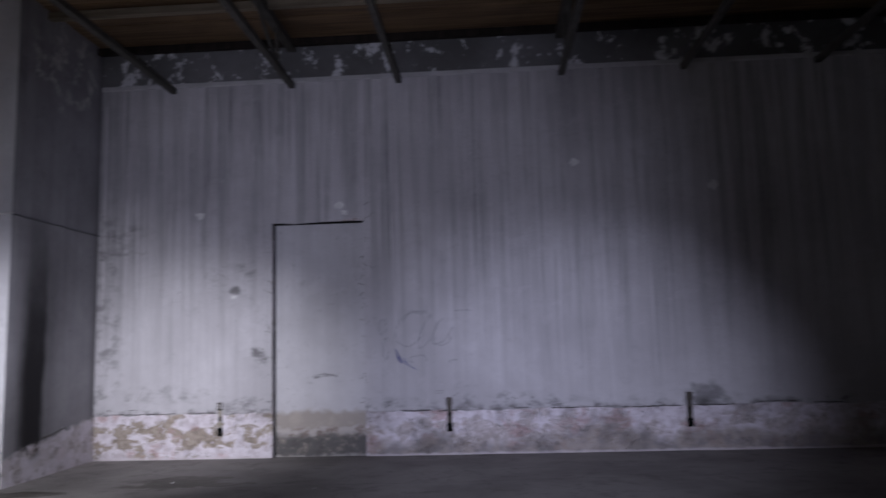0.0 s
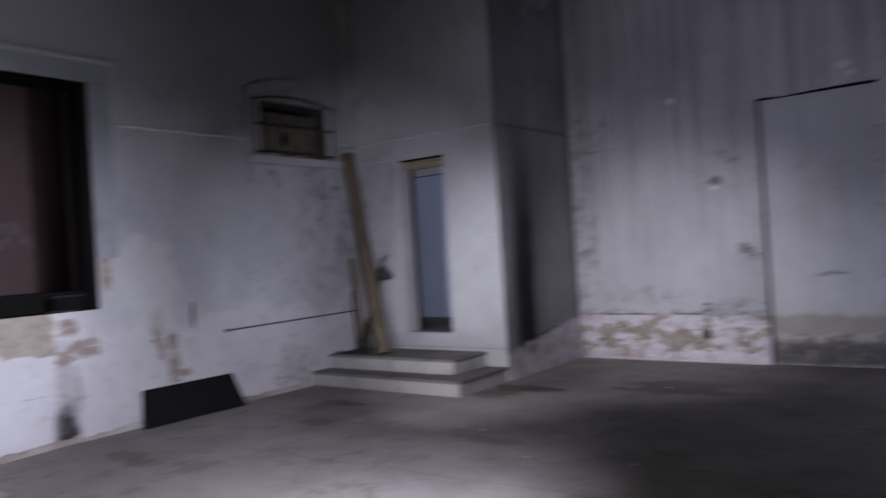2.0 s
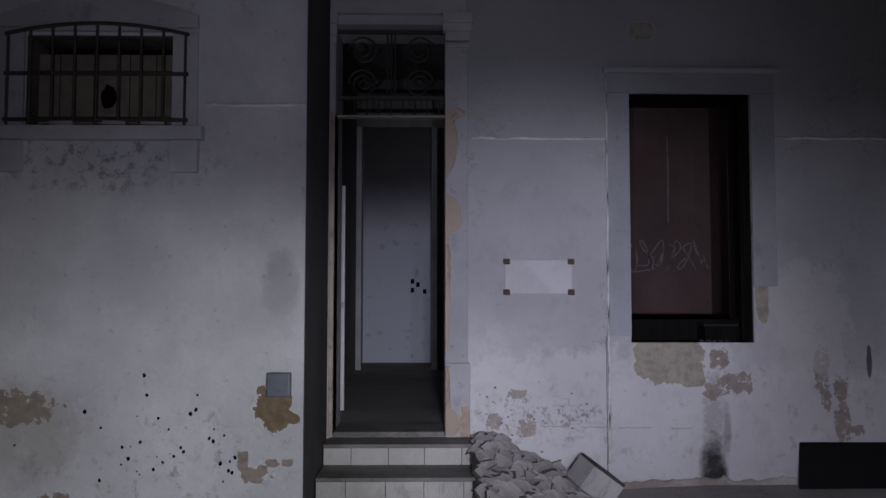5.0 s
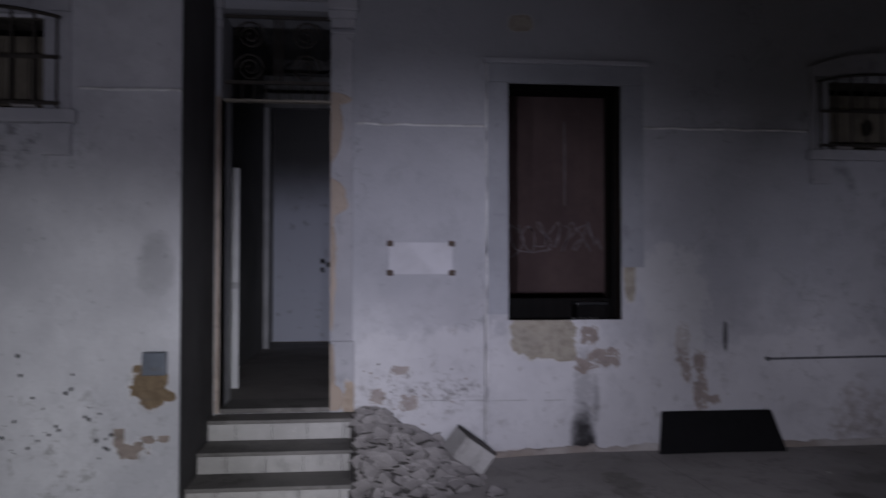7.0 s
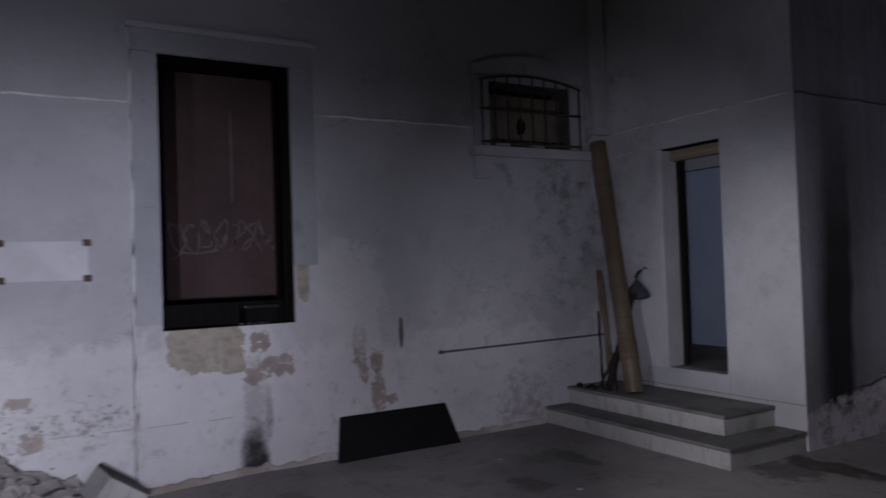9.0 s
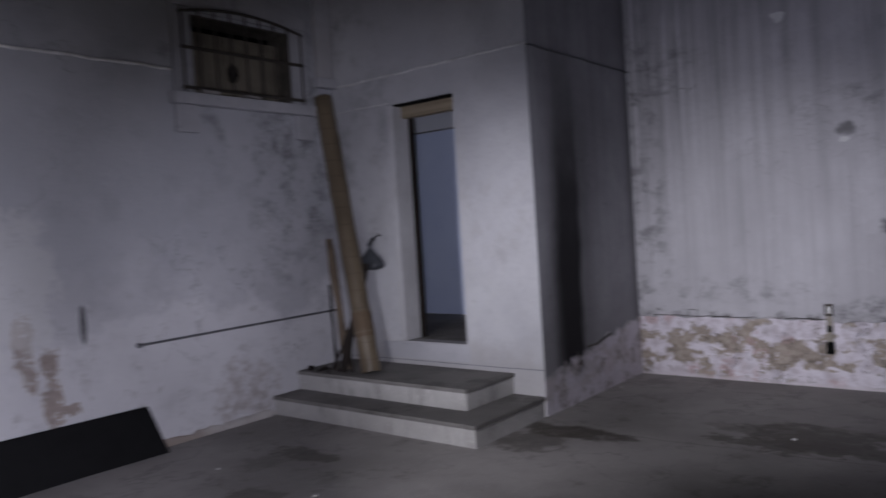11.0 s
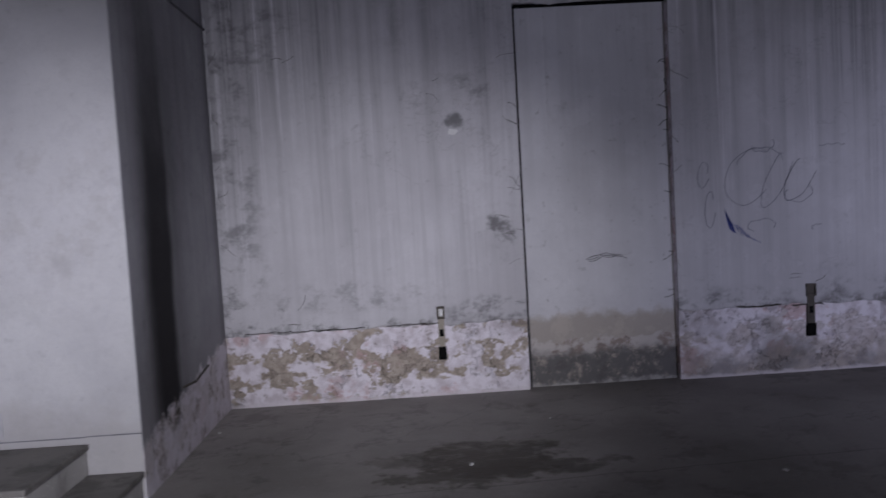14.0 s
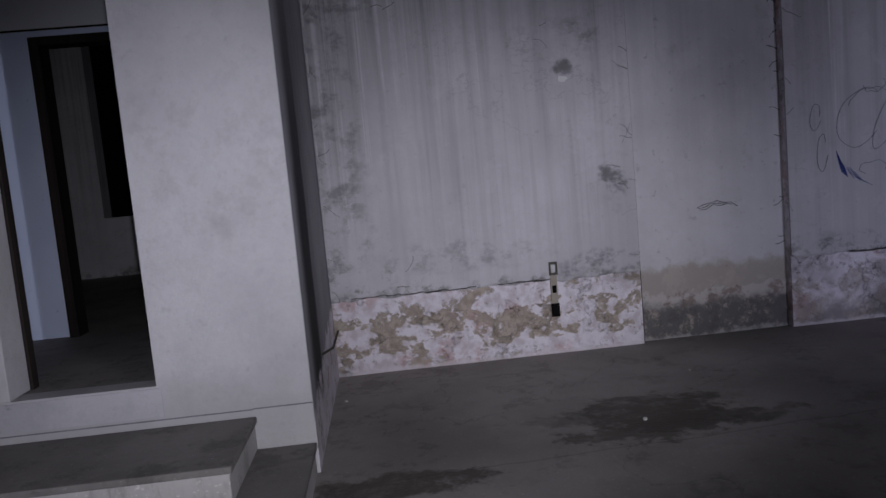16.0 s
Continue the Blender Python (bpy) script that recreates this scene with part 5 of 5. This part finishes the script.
# dark strokes for cracks and the shadow below the coat's edge
foot_crack_shadow = simple("foot_crack_shadow", (0.07, 0.062, 0.056), 0.9)
for u0, u1, count, height in ((-4.25, -2.3, 7, 0.525), (-1.0, 4.4, 20, 0.505)):
    for i in range(count):
        u, length = random.uniform(u0, u1 - 0.3), random.uniform(0.06, 0.34)
        pts = [(u + length * j / 9, height + 0.035 * noise.noise((u * 1.3, 5, 0)) + 0.012 * noise.noise((u * 4 + j * 0.5, 2, 6))) for j in range(10)]
        part("crack", ribbon("y", YN, pts, random.uniform(0.005, 0.016)), foot_crack_shadow, wall_north)
for i in range(13):
    z = 1.0 + 0.27 * i + random.uniform(-0.08, 0.08)
    pts = [(XB + 0.012 + 0.006 * noise.noise((i, j * 0.6, 4)), z + 0.025 * j) for j in range(random.randint(4, 10))]
    part("corner_edge", ribbon("y", YN, pts, 0.013), white_paint, wall_north, "pale chipped edge in the corner")
part("door_line", boxes((-8.2, XB - 0.25, 8.924, 8.929, 2.412, 2.424)), wood_dark, bpy.data.objects["wall_partition"], "dark line above the blue paint")

# edges of the walled-up doorway
part("crack", boxes((-2.2, -1.1, 9.098, 9.108, 2.72, 2.744)), hole_black, wall_recess, "dark gap over the walled-up doorway")
part("crack", boxes((-2.198, -2.175, 9.098, 9.108, 0.0, 2.72)), plaster_blackish, wall_recess, "dark gap beside the walled-up doorway")

# ---- leaning things on the platform ----
roll = base("paper_roll", "tall brown roll wrapped in tape leaning in the corner", "roll", (-5.653, 6.97, 0.302))
a, b = Vector((-5.66, 6.97, 0.31)), Vector((-6.255, 7.2, 2.56))
at = (-5.653, 6.97, 0.302)
pts = [a.lerp(b, i / 30) for i in range(31)]
rad = [0.077 + 0.003 * noise.noise((i * 0.9, 0, 0)) + (0.004 if i in (4, 5, 12, 19, 25) else 0) for i in range(31)]
wrap = part("tube", shift(tube(pts, rad, 24, cap=False), at), mat_roll, roll, smooth=True)
part("core", shift(tube([a.lerp(b, 0.002), a.lerp(b, 0.999)], 0.064, 20), at), wood_dark, roll)
part("tape", shift(tube([a.lerp(b, 0.12 + 0.004 * i) for i in range(22)], [0.0815 + 0.001 * (i % 2) for i in range(22)], 24, cap=False), at), simple("tape_clear", (0.15, 0.11, 0.075), 0.18, 0, 0.2), wrap, "glossy packing tape", smooth=True)
for nm, lab, p, q, r, m in (("wooden_stick", "light wooden stick leaning in the corner", (-5.95, 7.0, 0.302), (-6.3, 7.2, 1.36), 0.037, wood_stick),
                            ("wooden_stick", "dark wooden stick leaning in the corner", (-5.97, 6.9, 0.302), (-6.22, 7.1, 0.98), 0.013, wood_dark),
                            ("wooden_post", "charred wooden post leaning against the roll", (-5.93, 6.92, 0.302), (-5.82, 7.14, 1.15), 0.036, wood_dark),
                            ("wooden_stick", "charred stick leaning against the post", (-6.06, 6.93, 0.302), (-5.86, 7.02, 0.72), 0.014, wood_dark),
                            ("wooden_stick", "short dark stick leaning against the post", (-5.83, 6.93, 0.302), (-5.95, 7.02, 0.62), 0.012, wood_dark)):
    stick = tagged(part(nm, tube([Vector(p).lerp(Vector(q), i / 8) + Vector((0.004 * math.sin(i * 2), 0, 0)) for i in range(9)], [r * (0.9 + 0.15 * math.sin(i * 1.3)) for i in range(9)], 7), m), lab, "stick")
random.seed(7)
for i in range(9):
    x, y = random.uniform(-6.3, -6.0), random.uniform(6.83, 6.95)
    a = random.uniform(0, 6)
    l = random.uniform(0.04, 0.12)
    tagged(part("wood_scrap", tube([(x, y, 0.31), (x + l * math.cos(a), y + 0.3 * l * math.sin(a), 0.315 + 0.01 * (i % 3))], 0.01, 5), wood_dark), "dark splinter of wood on the step", "wood scrap", "scraps on the step")

bag = base("plastic_bag", "knotted black plastic bag hanging from a hook", "bag", (-5.9, 7.3, 1.09))
at = (-5.9, 7.3, 1.09)
bm = bmesh.new()
prof = ((1.09, 0.03), (1.095, 0.1), (1.12, 0.135), (1.15, 0.125), (1.19, 0.09), (1.23, 0.05), (1.265, 0.02), (1.28, 0.014), (1.3, 0.03), (1.31, 0.012))
rings = []
for j, (z, r) in enumerate(prof):
    ring = []
    for i in range(24):
        a = 2 * math.pi * i / 24
        rr = r * (1 + 0.16 * noise.noise((math.cos(a) * 2.5, math.sin(a) * 2.5, z * 9)))
        ring.append(bm.verts.new((-5.915 + rr * math.cos(a), 7.3 + 0.6 * rr * math.sin(a), z + 0.01 * noise.noise((a, z * 4, 2)))))
    rings.append(ring)
for p, q in zip(rings, rings[1:]):
    for i in range(24):
        bm.faces.new([p[i], p[(i + 1) % 24], q[(i + 1) % 24], q[i]])
bm.faces.new(rings[0][::-1])
bm.faces.new(rings[-1])
part("sack", shift(bm, at), bag_film, bag, smooth=True)
part("knot", shift(tube([(-5.93, 7.31, 1.3), (-5.9, 7.31, 1.335), (-5.885, 7.32, 1.345), (-5.875, 7.33, 1.36)], [0.012, 0.018, 0.014, 0.008], 7), at), black_plastic, bag)
part("handle", shift(tube([(-5.9, 7.31, 1.33), (-5.885, 7.34, 1.36), (-5.868, 7.36, 1.372)], 0.004, 6), at), black_plastic, bag)
hook = tagged(part("wall_hook", tube([(-5.865, YB, 1.37), (-5.865, 7.36, 1.37), (-5.865, 7.355, 1.39)], 0.006, 6), iron), "small iron hook in the wall", "hook")

# ---- black panel leaning on the wall ----
panel = base("black_panel", "flat black panel leaning against the wall", "panel", (-6.2, 5.0, 0))
at = (-6.2, 5.0, 0)
bm = bmesh.new()
low, high = ((-6.19, 4.455, 0.0), (-6.185, 5.53, 0.0)), ((-6.325, 4.53, 0.318), (-6.325, 5.475, 0.316))
vs = [bm.verts.new((x + d, y, z + d * 0.4)) for d in (0, -0.018) for x, y, z in (low[0], low[1], high[1], high[0])]
for f in ((0, 1, 2, 3), (7, 6, 5, 4), (0, 4, 5, 1), (1, 5, 6, 2), (2, 6, 7, 3), (3, 7, 4, 0)):
    bm.faces.new([vs[i] for i in f])
bmesh.ops.recalc_face_normals(bm, faces=bm.faces)
bmesh.ops.bevel(bm, geom=bm.edges[:], offset=0.004, segments=2, affect="EDGES")
part("sheet", shift(bm, at), black_board, panel)

# ---- rubble beside the entrance steps ----
rubble = base("rubble_heap", "heap of broken tile shards beside the entrance steps", "rubble", (-5.9, 2.4, -0.05))
at = (-5.9, 2.4, -0.05)


def heap(x, y):
    """Height of the heap above the ground."""
    s = max(0.0, 1 - (y - 2.0) / 0.9)
    t = max(0.0, 1 - max(0, x + 6.2) / (0.75 + 0.25 * s))
    return ground_height(y) + 0.43 * min(1, s * 1.25) ** 0.9 * min(1, t * 1.3)


bm = bmesh.new()
g = [[bm.verts.new((-6.34 + 1.1 * i / 22, 2.0 + 1.0 * j / 20, heap(-6.34 + 1.1 * i / 22, 2.0 + 1.0 * j / 20) + 0.014 * noise.noise((i * 0.8, j * 0.8, 3)) - 0.035)) for j in range(21)] for i in range(23)]
for i in range(22):
    for j in range(20):
        bm.faces.new([g[i][j], g[i + 1][j], g[i + 1][j + 1], g[i][j + 1]])
part("mound", shift(bm, at), concrete_blackish, rubble, "mound of fine debris, darkened as shade between the shards", smooth=True)
shards = []
for s in range(8):
    bm, n = bmesh.new(), 12
    pts = []
    for i in range(n):
        a = 2 * math.pi * i / n + 0.3 * math.sin(s * 3 + i * 2.1)
        r = 0.066 + 0.014 * math.sin(s * 5.1 + i * 1.9)
        pts.append((r * math.cos(a) * 1.4, r * math.sin(a) * 0.95))
    lo = [bm.verts.new((u, v, -0.009 - 2.2 * u * u)) for u, v in pts]
    hi = [bm.verts.new((u * 0.9, v * 0.9, 0.009 - 2.2 * u * u)) for u, v in pts]
    bm.faces.new(lo[::-1])
    bm.faces.new(hi)
    for i in range(n):
        bm.faces.new([lo[i], lo[(i + 1) % n], hi[(i + 1) % n], hi[i]])
    me = bpy.data.meshes.new("shard")
    bm.to_mesh(me)
    bm.free()
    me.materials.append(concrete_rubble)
    me.materials.append(shard_edge_shade)
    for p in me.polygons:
        # sides and undersides take the dark tone, painting shade into the gaps
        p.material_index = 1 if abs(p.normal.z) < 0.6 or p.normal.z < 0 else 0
    shards.append(me)
random.seed(11)
for i in range(15):
    for j in range(13):
        x, y = -6.28 + 0.064 * i + random.uniform(-0.025, 0.025), 2.09 + 0.075 * j + 0.037 * (i % 2) + random.uniform(-0.025, 0.025)
        h = heap(x, y)
        if h < ground_height(y) + 0.02 and random.random() > 0.15:
            continue
        flat = h < ground_height(y) + 0.06
        face = Vector((0.7 + random.gauss(0, 0.12), 0.28 + random.gauss(0, 0.22), 2.2 if flat else 1.15 + random.gauss(0, 0.3)))
        tilt = face.to_track_quat("Z", "Y").to_matrix().to_4x4()
        size = random.uniform(0.75, 1.2)
        ob = new("shard", shards[random.randrange(8)])
        ob.parent = rubble
        ob.matrix_local = Matrix.Translation((x - at[0], y - at[1], h - at[2] + random.uniform(-0.02, 0.03))) @ tilt @ pose(0, 0, 0, 0, 0, random.gauss(0, 22)) @ Matrix.Diagonal((size, size, size, 1))
block = base("concrete_block", "broken pale concrete block with a dirty top, tilted on the rubble", "block", (-5.99, 2.89, 0.125))
part("body", boxes((-0.12, 0.12, -0.145, 0.145, -0.105, 0.08), bevel=0.012), concrete_riser, block)
part("crust", boxes((-0.118, 0.118, -0.143, 0.143, 0.078, 0.1), bevel=0.008), concrete_blackish, block, "dark dirty crust")
block.matrix_world = pose(-5.99, 2.89, 0.125, -36, 8, 14)

# ---- litter on the yard floor ----
random.seed(5)
for i in range(11):
    x, y = random.uniform(-5.6, -1.0), random.uniform(4.6, 8.6)
    s = random.uniform(0.006, 0.016)
    bit = tagged(part("pebble", patch("x", 0, 0, 0, s, s * 0.7, i, 0.5, 0.006, 9), concrete_riser if i % 3 else paper), "small pale crumb of plaster on the floor", "crumb", "crumbs on the floor")
    bit.matrix_world = Matrix.Translation((x, y, ground_height(y) + 0.006)) @ pose(0, 0, 0, 0, -90, random.uniform(0, 360))
